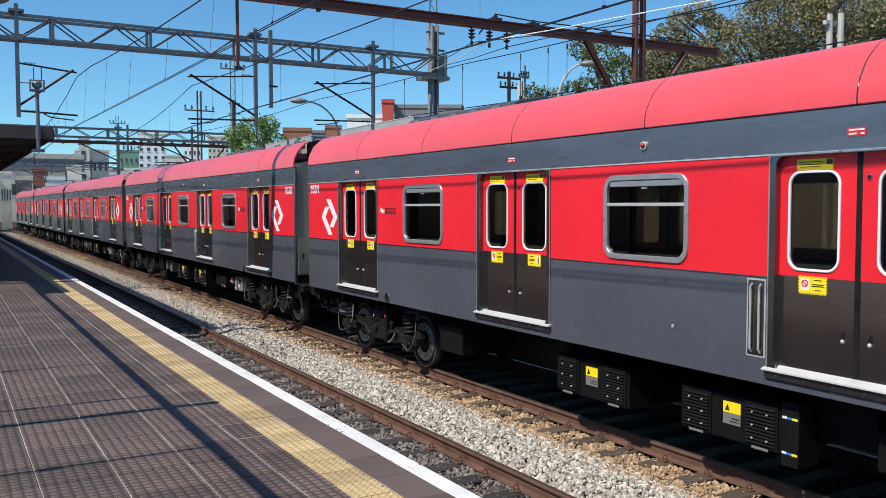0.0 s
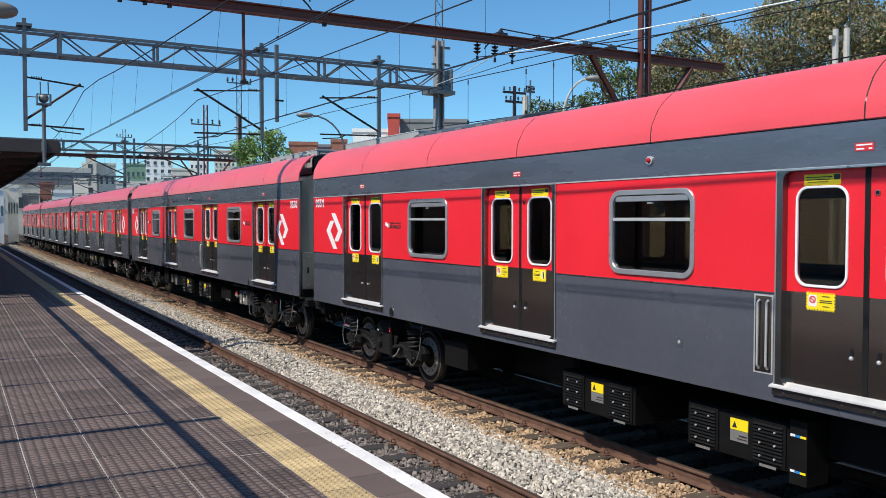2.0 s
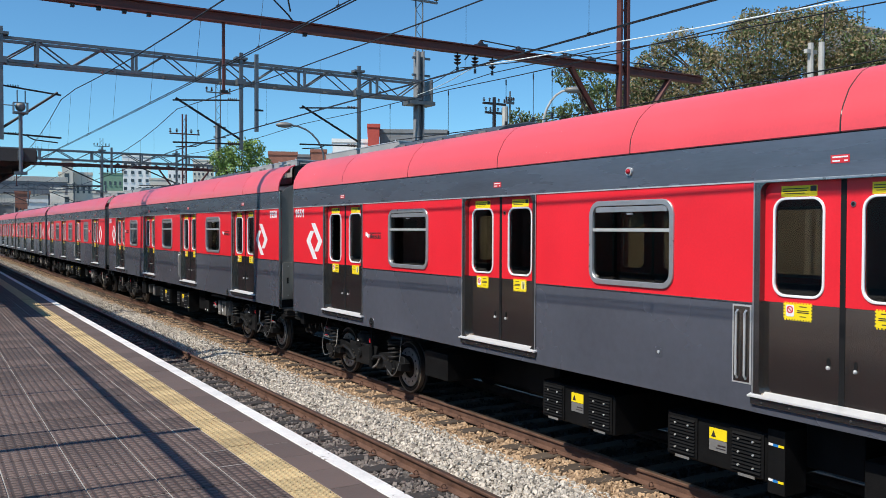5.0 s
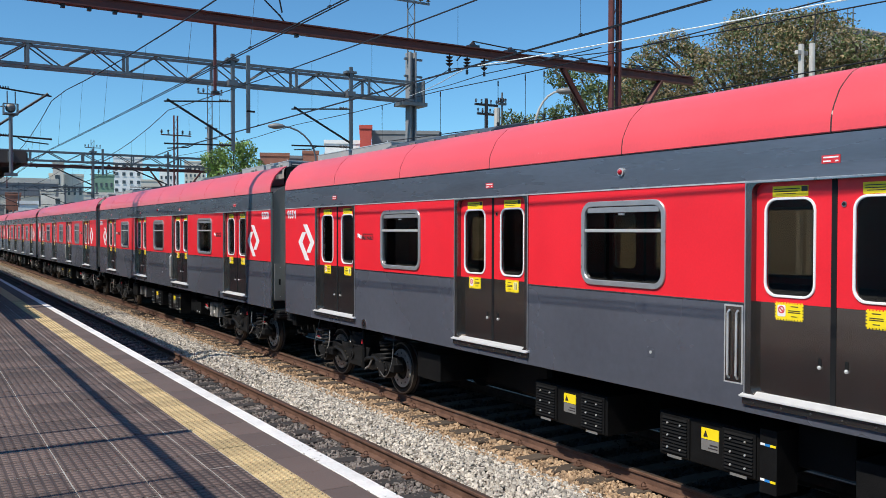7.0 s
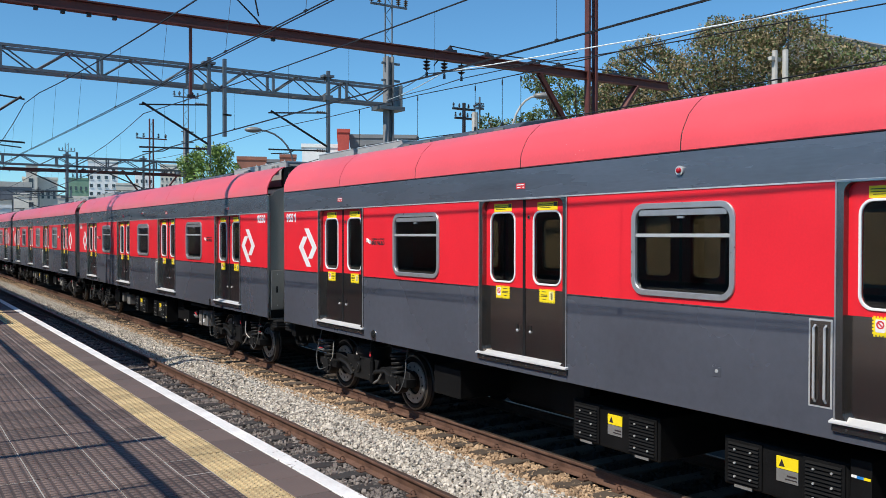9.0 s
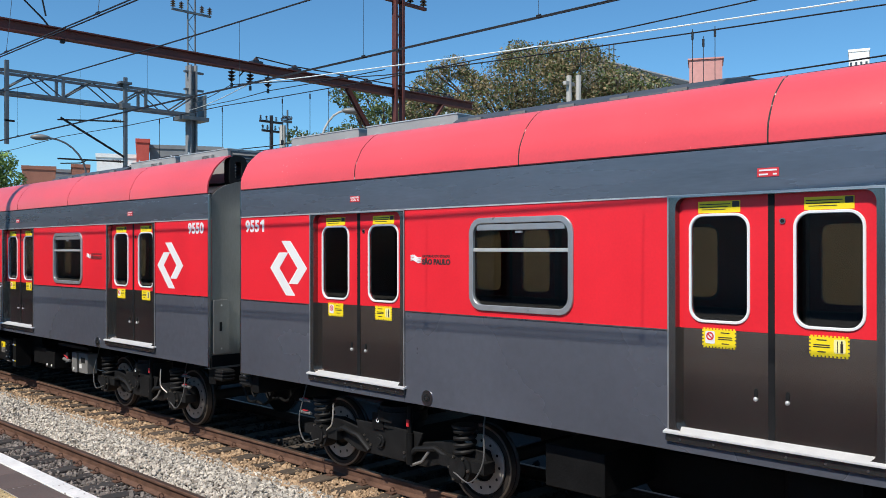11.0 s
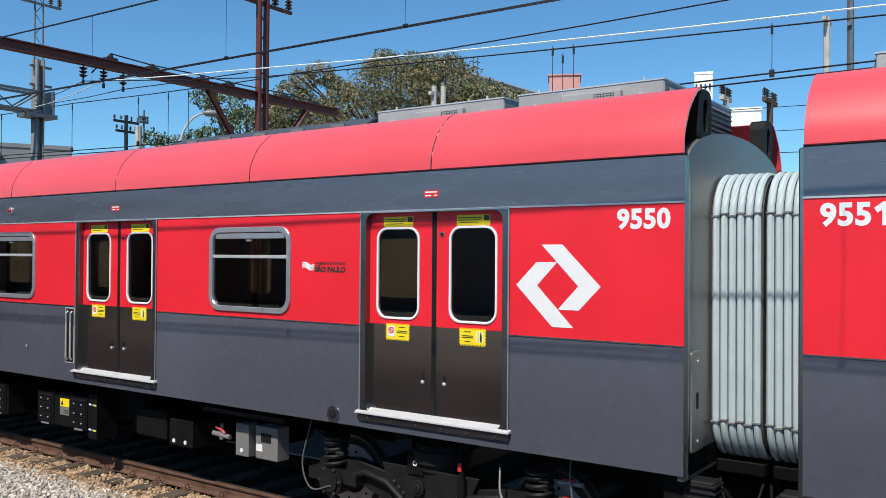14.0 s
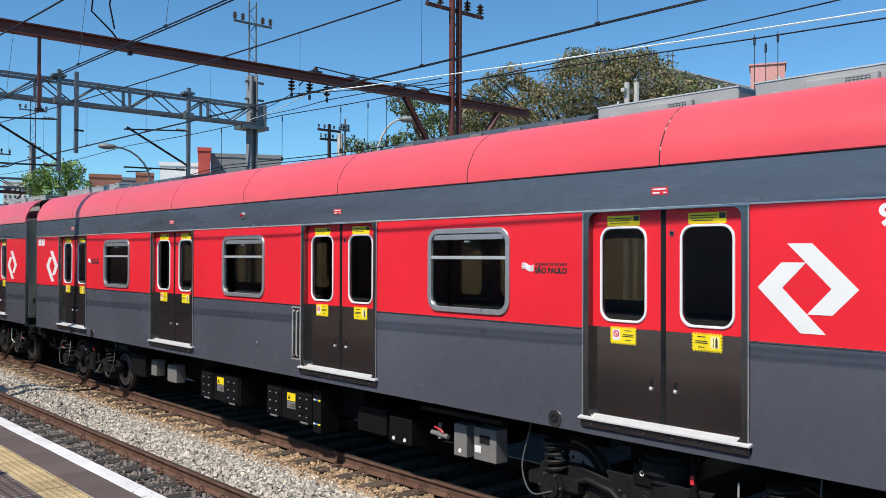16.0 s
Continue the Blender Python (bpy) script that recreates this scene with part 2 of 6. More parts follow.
def tile_material():
    """Dark paver with a small embossed grid."""
    m = surf("dark_paver", (0.078, 0.057, 0.050), 0.78, 0, 0.34, 2.2, 70, 0.2, tint=(0.116, 0.085, 0.075), each=True, flecks=(9, 0.98, (0.16, 0.14, 0.125)))
    n, link = m.node_tree.nodes, m.node_tree.links.new
    tc = n.new("ShaderNodeTexCoord")
    waves = []
    for axis in ("X", "Y"):
        w = n.new("ShaderNodeTexWave")
        w.bands_direction = axis
        w.inputs["Scale"].default_value = 5.2
        link(tc.outputs["Object"], w.inputs["Vector"])
        waves.append(w)
    mul = n.new("ShaderNodeMath")
    mul.operation = "MINIMUM"
    for i, w in enumerate(waves):
        link(w.outputs["Fac"], mul.inputs[i])
    b = n.new("ShaderNodeBump")
    b.inputs["Strength"].default_value, b.inputs["Distance"].default_value = 0.6, 0.010
    link(mul.outputs[0], b.inputs["Height"])
    old = next(x for x in n if x.bl_idname == "ShaderNodeBump" and x != b)
    link(old.outputs[0], b.inputs["Normal"])
    link(b.outputs[0], n["Principled BSDF"].inputs["Normal"])
    # the grooves are coloured darker than the raised squares
    mix = n.new("ShaderNodeMix")
    mix.data_type = "RGBA"
    mix.blend_type = "MULTIPLY"
    mix.inputs["Factor"].default_value = 1.0
    ramp = n.new("ShaderNodeValToRGB")
    ramp.color_ramp.elements[0].color, ramp.color_ramp.elements[1].color = (0.46, 0.44, 0.44, 1), (1.10, 1.07, 1.04, 1)
    ramp.color_ramp.elements[0].position, ramp.color_ramp.elements[1].position = 0.10, 0.34
    link(mul.outputs[0], ramp.inputs[0])
    src = n["Principled BSDF"].inputs["Base Color"].links[0].from_socket
    link(src, mix.inputs["A"])
    link(ramp.outputs[0], mix.inputs["B"])
    link(mix.outputs["Result"], n["Principled BSDF"].inputs["Base Color"])
    return m


PAVER = tile_material()


# ---- mesh helpers ----
def box(bm, x0, x1, y0, y1, z0, z1):
    v = [bm.verts.new((x, y, z)) for x in (x0, x1) for y in (y0, y1) for z in (z0, z1)]
    for f in ((0, 1, 3, 2), (4, 6, 7, 5), (0, 4, 5, 1), (2, 3, 7, 6), (0, 2, 6, 4), (1, 5, 7, 3)):
        bm.faces.new([v[i] for i in f])


def cyl(bm, a, b, r, n=10, r2=None):
    a, b = Vector(a), Vector(b)
    q = (b - a).to_track_quat("Z", "Y")
    r2 = r if r2 is None else r2
    rings = [[bm.verts.new(p + q @ Vector((math.cos(k * 2 * math.pi / n) * s, math.sin(k * 2 * math.pi / n) * s, 0))) for k in range(n)]
             for p, s in ((a, r), (b, r2))]
    for k in range(n):
        bm.faces.new((rings[0][k], rings[0][(k + 1) % n], rings[1][(k + 1) % n], rings[1][k]))
    bm.faces.new(rings[0][::-1])
    bm.faces.new(rings[1])


def tube(bm, pts, r, n=6, closed=False):
    """A round bar along a line of points."""
    pts = [Vector(p) for p in pts]
    rings = []
    up = Vector((0.123, 0.234, 0.97)).normalized()
    for i, p in enumerate(pts):
        a = pts[i - 1] if i or closed else p
        b = pts[(i + 1) % len(pts)] if i + 1 < len(pts) or closed else p
        d = (b - a).normalized()
        s = d.cross(up)
        s = s.normalized() if s.length > 1e-4 else d.cross(Vector((1, 0, 0))).normalized()
        u = s.cross(d)
        rings.append([bm.verts.new(p + (s * math.cos(k * 2 * math.pi / n) + u * math.sin(k * 2 * math.pi / n)) * r) for k in range(n)])
    for i in range(len(rings) - (0 if closed else 1)):
        A, B = rings[i], rings[(i + 1) % len(rings)]
        for k in range(n):
            bm.faces.new((A[k], A[(k + 1) % n], B[(k + 1) % n], B[k]))
    if not closed:
        bm.faces.new(rings[0][::-1])
        bm.faces.new(rings[-1])


def curve(pts, n=6):
    """A smooth line through points."""
    P = [Vector(p) for p in pts]
    P = [2 * P[0] - P[1]] + P + [2 * P[-1] - P[-2]]
    out = []
    for a, b, c, d in zip(P, P[1:], P[2:], P[3:]):
        for k in range(n):
            f = k / n
            out.append(0.5 * (2 * b + (c - a) * f + (2 * a - 5 * b + 4 * c - d) * f * f + (3 * b - a - 3 * c + d) * f ** 3))
    return out + [P[-2]]


def extrude(bm, pts, axis, a, b):
    """A flat outline drawn in the two other axes (in order), pushed from a to b along axis."""
    def at(p, c):
        return {"x": (c, p[0], p[1]), "y": (p[0], c, p[1]), "z": (p[0], p[1], c)}[axis]
    A, B = [bm.verts.new(at(p, a)) for p in pts], [bm.verts.new(at(p, b)) for p in pts]
    n = len(pts)
    for i in range(n):
        bm.faces.new((A[i], A[(i + 1) % n], B[(i + 1) % n], B[i]))
    bm.faces.new(A[::-1])
    bm.faces.new(B)


def rounded(cy, cz, w, h, r, n=6):
    out = []
    for sy, sz, a0 in ((1, 1, 0), (-1, 1, 90), (-1, -1, 180), (1, -1, 270)):
        for k in range(n + 1):
            a = radians(a0 + 90 * k / n)
            out.append((cy + sy * (w / 2 - r) + math.cos(a) * r, cz + sz * (h / 2 - r) + math.sin(a) * r))
    return out


def frame_plate(bm, outer, inner, x0, x1):
    """A plate in the y-z plane between two outlines of as many points, from x0 to x1."""
    n = len(outer)
    o0, o1 = [bm.verts.new((x0, *p)) for p in outer], [bm.verts.new((x1, *p)) for p in outer]
    i0, i1 = [bm.verts.new((x0, *p)) for p in inner], [bm.verts.new((x1, *p)) for p in inner]
    for k in range(n):
        j = (k + 1) % n
        for quad in ((o0[k], o0[j], i0[j], i0[k]), (o1[k], i1[k], i1[j], o1[j]), (o0[k], o1[k], o1[j], o0[j]), (i0[k], i0[j], i1[j], i1[k])):
            bm.faces.new(quad)


def sharp_outline(cy, cz, w, h, y0, y1, z0, z1, n=6):
    """Points on a rectangle that answer rounded()'s points one by one."""
    out = []
    for sy, sz, a0 in ((1, 1, 0), (-1, 1, 90), (-1, -1, 180), (1, -1, 270)):
        cor = (y1 if sy > 0 else y0, z1 if sz > 0 else z0)
        for k in range(n + 1):
            f = k / n
            first_y = a0 in (0, 180)
            if first_y:
                p = (cor[0], cz + (cor[1] - cz) * min(1, 0.55 + 0.9 * f)) if f <= 0.5 else (cy + (cor[0] - cy) * min(1, 0.55 + 0.9 * (1 - f)), cor[1])
            else:
                p = (cy + (cor[0] - cy) * min(1, 0.55 + 0.9 * f), cor[1]) if f <= 0.5 else (cor[0], cz + (cor[1] - cz) * min(1, 0.55 + 0.9 * (1 - f)))
            if k * 2 == n:
                p = cor
            out.append(p)
    return out


def finish(name, bm, material, bevel=0.0, smooth=False):
    bmesh.ops.recalc_face_normals(bm, faces=bm.faces)
    if bevel:
        bmesh.ops.bevel(bm, geom=list(bm.edges), offset=bevel, segments=1, affect="EDGES", clamp_overlap=True)
    me = bpy.data.meshes.new(name)
    bm.to_mesh(me)
    bm.free()
    me.materials.append(material)
    if smooth:
        me.shade_smooth()
        me.set_sharp_from_angle(angle=radians(40))
    return me


def part(name, bm, material, parent, label="", bevel=0.0, smooth=False, at=None):
    ob = new(name, finish(name, bm, material, bevel, smooth))
    ob.parent = parent
    if at is not None:
        ob.matrix_basis = at
    return tagged(ob, label)


def piece(name, mesh, parent, at):
    ob = new(name, mesh)
    ob.parent = parent
    ob.matrix_basis = at
    return ob


def thing(name, label, category, group="", at=None, kind=""):
    ob = new(name)
    ob.empty_display_size = 0.2
    if at is not None:
        ob.matrix_basis = at
    return tagged(ob, label, category, group, kind)


def single(name, bm, material, label, category="", group="", kind="", bevel=0.0, smooth=False, at=None):
    ob = new(name, finish(name, bm, material, bevel, smooth))
    if at is not None:
        ob.matrix_basis = at
    return tagged(ob, label, category, group, kind)


def B(*boxes):
    bm = bmesh.new()
    for b in boxes:
        box(bm, *b)
    return bm


def lettering(name, text, size, material, parent, at, label="", depth=0.0015, bold=0.0):
    cu = bpy.data.curves.new(name, "FONT")
    cu.body, cu.size, cu.extrude, cu.resolution_u, cu.offset = text, size, depth, 3, bold
    cu.align_x, cu.align_y = "CENTER", "CENTER"
    tmp = bpy.data.objects.new(name, cu)
    scene.collection.objects.link(tmp)
    bpy.context.view_layer.update()
    me = bpy.data.meshes.new_from_object(tmp.evaluated_get(bpy.context.evaluated_depsgraph_get()))
    bpy.data.objects.remove(tmp)
    me.materials.clear()
    me.materials.append(material)
    ob = new(name, me)
    ob.parent = parent
    ob.matrix_basis = at
    return tagged(ob, label)


# ---- ground, tracks, platform ----
RAIL = -0.15
NEAR_TRACK, TRAIN_TRACK, FAR_TRACK = 4.37, 8.17, 12.2


def ground_height(x, y):
    if x < 21:
        z = -0.42
    elif x < 34:
        z = -0.42 + 4.2 * (x - 21) / 13
    else:
        z = 3.78 + min(3.0, (x - 34) * 0.03)
    fade = max(0.0, min(1.0, (170 - y) / 60)) if y > 100 else 1.0
    return -0.42 + (z + 0.42) * fade


def make_ground():
    xs = sorted({-2500, -900, -300, -100, -40, -12, 2, 10, 21, 23, 26, 29, 32, 34, 40, 60, 90, 140, 250, 600, 1200, 2500})
    ys = sorted({-2500, -800, -250, -80, -30, 0, 15, 30, 50, 75, 100, 120, 145, 170, 220, 350, 700, 1400, 2500})
    bm = bmesh.new()
    grid = [[bm.verts.new((x, y, ground_height(x, y))) for y in ys] for x in xs]
    for i in range(len(xs) - 1):
        for j in range(len(ys) - 1):
            bm.faces.new((grid[i][j], grid[i + 1][j], grid[i + 1][j + 1], grid[i][j + 1]))
    single("ground", bm, HILL, "dry earth ground rising to a bank beyond the tracks", "ground", kind="structure", smooth=True)


make_ground()
bm = B((2.6, 14.6, -60, 260, -0.41, -0.375))
single("trackbed", bm, EARTH, "dusty trackbed of crushed stone under the tracks", "trackbed", kind="structure")


def make_rail(x, y0, y1, label, head=None):
    rail = thing("rail", label, "rail", "running rails", pose(x, 0, 0))
    prof = [(-0.075, -0.16), (0.075, -0.16), (0.075, -0.148), (0.012, -0.125), (0.010, -0.045), (0.036, -0.032), (0.036, -0.008),
            (0.028, 0.0), (-0.028, 0.0), (-0.036, -0.008), (-0.036, -0.032), (-0.010, -0.045), (-0.012, -0.125), (-0.075, -0.148)]
    bm = bmesh.new()
    extrude(bm, [(a, b + RAIL - 0.001) for a, b in prof], "y", y0, y1)
    part("rail_section", bm, RAILSIDE, rail)
    bm = B((-0.027, 0.027, y0, y1, RAIL - 0.004, RAIL + 0.001))
    part("rail_head", bm, head or RAILTOP, rail, "worn brown rail head")
    return rail


def clip_mesh():
    bm = bmesh.new()
    pts = []
    for k in range(13):
        a = radians(-60 + 300 * k / 12)
        pts.append((0.0 + 0.026 * math.cos(a), 0.018 * k / 12 - 0.009, 0.026 * math.sin(a)))
    tube(bm, pts, 0.008, 5)
    box(bm, -0.05, 0.06, -0.06, 0.06, -0.045, -0.03)
    return finish("rail_clip", bm, RAILSIDE)


CLIP = clip_mesh()


def sleeper_mesh(material, half, seed):
    rng = random.Random(seed)
    bm = bmesh.new()
    n = 8
    rings = []
    for k in range(n + 1):
        x = -half + 2 * half * k / n
        w, h = 0.115 + rng.uniform(-0.008, 0.008), rng.uniform(-0.012, 0.006)
        rings.append([bm.verts.new((x, s * w, z + (h if z > -0.2 else 0))) for s, z in ((-1, -0.30), (-1, -0.175), (-0.9, -0.160), (0.9, -0.160), (1, -0.175), (1, -0.30))])
    for A, C in zip(rings, rings[1:]):
        for k in range(6):
            bm.faces.new((A[k], A[(k + 1) % 6], C[(k + 1) % 6], C[k]))
    bm.faces.new(rings[0][::-1])
    bm.faces.new(rings[-1])
    return finish("sleeper", bm, material)


rails = {}
for cx, mat_s, lab in ((NEAR_TRACK, OILTIMBER, "dark oily timber sleeper sunk in black ballast"), (TRAIN_TRACK, TIMBER, "brown weathered timber sleeper sunk in pale ballast")):
    for sgn in (-1, 1):
        rails[cx, sgn] = make_rail(cx + sgn * 0.835, -40, 230, "rust-brown steel rail clipped to timber sleepers")
    meshes = [sleeper_mesh(mat_s, 1.35, 11 + i) for i in range(4)]
    rng = random.Random(5)
    for i in range(96):
        y = -4.7 + i * 0.60 + rng.uniform(-0.03, 0.03)
        ob = new("sleeper", meshes[i % 4])
        ob.matrix_basis = pose(cx + rng.uniform(-0.05, 0.05), y, RAIL + 0.002, 0, 0, rng.uniform(-1.2, 1.2))
        tagged(ob, lab, "sleeper", "track sleepers")
        side = -1 if cx == TRAIN_TRACK else 1
        rail = rails[cx, side]
        piece("rail_clip", CLIP, rail, pose(-0.098, y, RAIL - 0.115, 0, 0, 180))
        if cx == NEAR_TRACK:
            piece("rail_clip", CLIP, rail, pose(0.098, y, RAIL - 0.115))
for sgn in (-1, 1):
    make_rail(FAR_TRACK + sgn * 0.835, -40, 230, "rust-brown steel rail of the far track", RAILSIDE)


def scatter_stones(name, bounds, size, material, label, seed, top):
    """Crushed stones: rough eight-sided lumps, each turned and stretched on its own."""
    rng = np.random.default_rng(seed)
    x0, x1, spans = bounds
    base = np.array([(1, 0, 0), (-1, 0, 0), (0, 1, 0), (0, -1, 0), (0, 0, 1), (0, 0, -1), (0.6, 0.6, 0.55), (-0.6, -0.55, 0.6), (0.6, -0.6, -0.5), (-0.55, 0.6, -0.6)], float)
    tri = np.array([(0, 6, 4), (0, 2, 6), (2, 4, 6), (2, 1, 4), (1, 7, 4), (7, 3, 4), (1, 3, 7), (3, 0, 4), (0, 8, 2), (0, 3, 8), (3, 5, 8),
                    (8, 5, 2), (2, 9, 1), (2, 5, 9), (9, 5, 1), (1, 5, 3)])
    P = []
    for ya, yb, per in spans:
        k = int(per * (yb - ya) * (x1 - x0))
        P.append(np.c_[rng.uniform(x0, x1, k), rng.uniform(ya, yb, k)])
    P = np.vstack(P)
    n = len(P)
    z = top(P[:, 0]) + rng.uniform(-0.028, 0.016, n)
    s = size * rng.lognormal(0, 0.28, (n, 1)) * rng.uniform(0.6, 1.25, (n, 3))
    V = base[None] * rng.uniform(0.75, 1.2, (n, 10, 1)) * s[:, None, :]
    q = rng.normal(size=(n, 4))
    q /= np.linalg.norm(q, axis=1, keepdims=True)
    w, a, b, c = q.T
    Rm = np.stack([1 - 2 * (b * b + c * c), 2 * (a * b - c * w), 2 * (a * c + b * w), 2 * (a * b + c * w), 1 - 2 * (a * a + c * c), 2 * (b * c - a * w),
                   2 * (a * c - b * w), 2 * (b * c + a * w), 1 - 2 * (a * a + b * b)], 1).reshape(n, 3, 3)
    V = np.einsum("nij,nkj->nki", Rm, V) + np.c_[P, z][:, None, :]
    F = (tri[None] + (np.arange(n) * 10)[:, None, None]).reshape(-1, 3)
    me = bpy.data.meshes.new(name)
    me.from_pydata(V.reshape(-1, 3).tolist(), [], F.tolist())
    me.materials.append(material)
    ob = new(name, me)
    return tagged(ob, label, "ballast", kind="stuff")


def bed(x):
    """Height of the stone bed across the tracks: a low crown between them."""
    return -0.345 + 0.13 * np.exp(-((x - 6.0) / 0.5) ** 2)


scatter_stones("ballast", (5.32, 6.62, ((-6, 3, 500), (3, 16, 1750), (16, 32, 900), (32, 60, 300), (60, 110, 90))), 0.0215, STONE,
               "pale grey crushed-stone ballast between the tracks", 3, bed)
scatter_stones("ballast", (6.30, 7.25, ((-6, 3, 400), (3, 16, 1150), (16, 32, 560), (32, 60, 220), (60, 110, 70))), 0.023, TANSTONE,
               "rust-stained tan ballast along the train's rail", 4, bed)
# stones under the train are coloured near black for its shade
scatter_stones("ballast", (7.30, 9.6, ((3, 30, 150),)), 0.033, SHADESTONE, "black ballast with the train's shade in its colour", 6, bed)
scatter_stones("ballast", (3.7, 5.42, ((-6, 3, 300), (3, 16, 900), (16, 34, 420))), 0.027, OILSTONE, "black oily ballast of the empty platform track", 5,
               lambda x: bed(x))


def make_platform():
    ob = single("platform", B((-9.0, 2.44, -40, 120, -0.42, 1.0950)), CONCRETE, "long concrete station platform with dark pavers", "platform", kind="structure")
    edge = single("coping", B((2.15, 2.47, -40, 120, 0.90, 1.088)), CONCRETE, "concrete coping along the platform edge", "coping", kind="structure", bevel=0.006)
    line = single("edge_line", B((2.352, 2.466, -8.5, 120, 1.088, 1.103)), WHITELINE, "worn white safety line painted on the platform edge", "line marking", kind="structure", bevel=0.003)
    rng = random.Random(2)
    step = 0.42
    bm = bmesh.new()
    box(bm, -step / 2 + 0.004, step / 2 - 0.004, -step / 2 + 0.007, step / 2 - 0.007, -0.03, 0)
    tile = finish("paver", bm, PAVER, bevel=0.0025)
    bm = bmesh.new()
    box(bm, -0.097, 0.097, -step / 2 + 0.007, step / 2 - 0.007, -0.03, 0)
    narrow = finish("paver", bm, PAVER, bevel=0.0025)
    bm = bmesh.new()
    box(bm, -0.121, 0.121, -step / 2 + 0.003, step / 2 - 0.003, -0.03, 0)
    slab = finish("edge_slab", bm, EDGESLAB, bevel=0.004)
    rows = 43
    for j in range(rows):
        y = 3.2 + (j + 0.5) * step
        for i in range(5):
            x = -0.44 + (i + 0.5) * step
            piece("paver", tile, ob, pose(x, y, 1.1 + rng.uniform(-0.0015, 0.002), rng.uniform(-0.2, 0.2), rng.uniform(-0.2, 0.2)))
        piece("paver", narrow, ob, pose(1.762, y, 1.1 + rng.uniform(-0.003, 0.001)))
        piece("edge_slab", slab, edge, pose(2.228, y, 1.1 + rng.uniform(-0.003, 0.001)))
    far = bmesh.new()
    for j in range(120):
        for i in range(7):
            x, y = -0.44 + (i + 0.5) * step, 3.2 + (rows + j + 0.5) * step
            if i == 6:
                box(far, 2.105, 2.35, y - step / 2 + 0.004, y + step / 2 - 0.004, 1.07, 1.1)
            elif i == 5:
                box(far, 1.665, 1.859, y - step / 2 + 0.004, y + step / 2 - 0.004, 1.07, 1.1)
            else:
                box(far, x - step / 2 + 0.004, x + step / 2 - 0.004, y - step / 2 + 0.004, y + step / 2 - 0.004, 1.07, 1.1)
    for j in range(-28, rows + 120):
        y = 3.2 + (j + 0.5) * step
        for i in range(-6, 0):
            box(far, -0.436 + i * step, -0.444 + (i + 1) * step, y - step / 2 + 0.004, y + step / 2 - 0.004, 1.07, 1.1)
        if j < 0:
            for i in range(5):
                box(far, -0.436 + i * step, -0.444 + (i + 1) * step, y - step / 2 + 0.004, y + step / 2 - 0.004, 1.07, 1.1)
            box(far, 1.665, 1.859, y - step / 2 + 0.004, y + step / 2 - 0.004, 1.07, 1.1)
            box(far, 2.105, 2.35, y - step / 2 + 0.004, y + step / 2 - 0.004, 1.07, 1.1)
    tagged(part("far_pavers", far, PAVER, ob), kind="stuff")
    tactile = thing("tactile_strip", "pale yellow tactile warning strip of raised-dome tiles", "tactile paving", kind="structure")
    bm = bmesh.new()
    box(bm, -0.118, 0.118, -0.122, 0.122, -0.03, 0)
    for i in range(5):
        for j in range(5):
            cyl(bm, (-0.094 + i * 0.047, -0.098 + j * 0.049, -0.001), (-0.094 + i * 0.047, -0.098 + j * 0.049, 0.006), 0.018, 6, 0.011)
    dome = finish("tactile_tile", bm, TACTILE)
    for j in range(74):
        piece("tactile_tile", dome, tactile, pose(1.982, 3.2 + (j + 0.5) * 0.25, 1.1 + rng.uniform(-0.002, 0.002), 0, 0, rng.uniform(-0.4, 0.4)))
    bm = bmesh.new()
    for j in list(range(160)) + list(range(-120, -74)):
        y = 21.7 + (j + 0.5) * 0.25
        box(bm, 1.864, 2.100, y - 0.122, y + 0.122, 1.07, 1.101)
    tagged(part("far_tactile_tiles", bm, TACTILE, tactile), kind="stuff")


def make_canopy():
    c = thing("platform_canopy", "dark brown steel platform canopy with stepped eave beams", "canopy")
    part("roof_sheet", B((-8.0, 1.98, 20.0, 110, 4.20, 4.34)), CANOPY, c)
    part("fascia", B((-8.0, 2.03, 19.94, 20.0, 4.10, 4.36)), CANOPY, c)
    part("gutter", B((1.98, 2.06, 20.0, 110, 4.12, 4.33)), CANOPY, c)
    for i in range(14):
        y = 20.8 + i * 3.2
        bm = bmesh.new()
        extrude(bm, [(-8, 4.19), (1.9, 4.19), (1.9, 4.10), (0.4, 3.93), (-8, 3.93)], "y", y, y + 0.16)
        part("rafter", bm, CANOPY, c)
        if i % 2:
            part("column", B((-3.1, -2.85, y, y + 0.25, 1.09, 3.95)), CANOPY, c)
    for x in (-5.0, -1.5, 0.9):
        part("purlin", B((x, x + 0.1, 20.1, 110, 4.08, 4.2)), CANOPY, c)


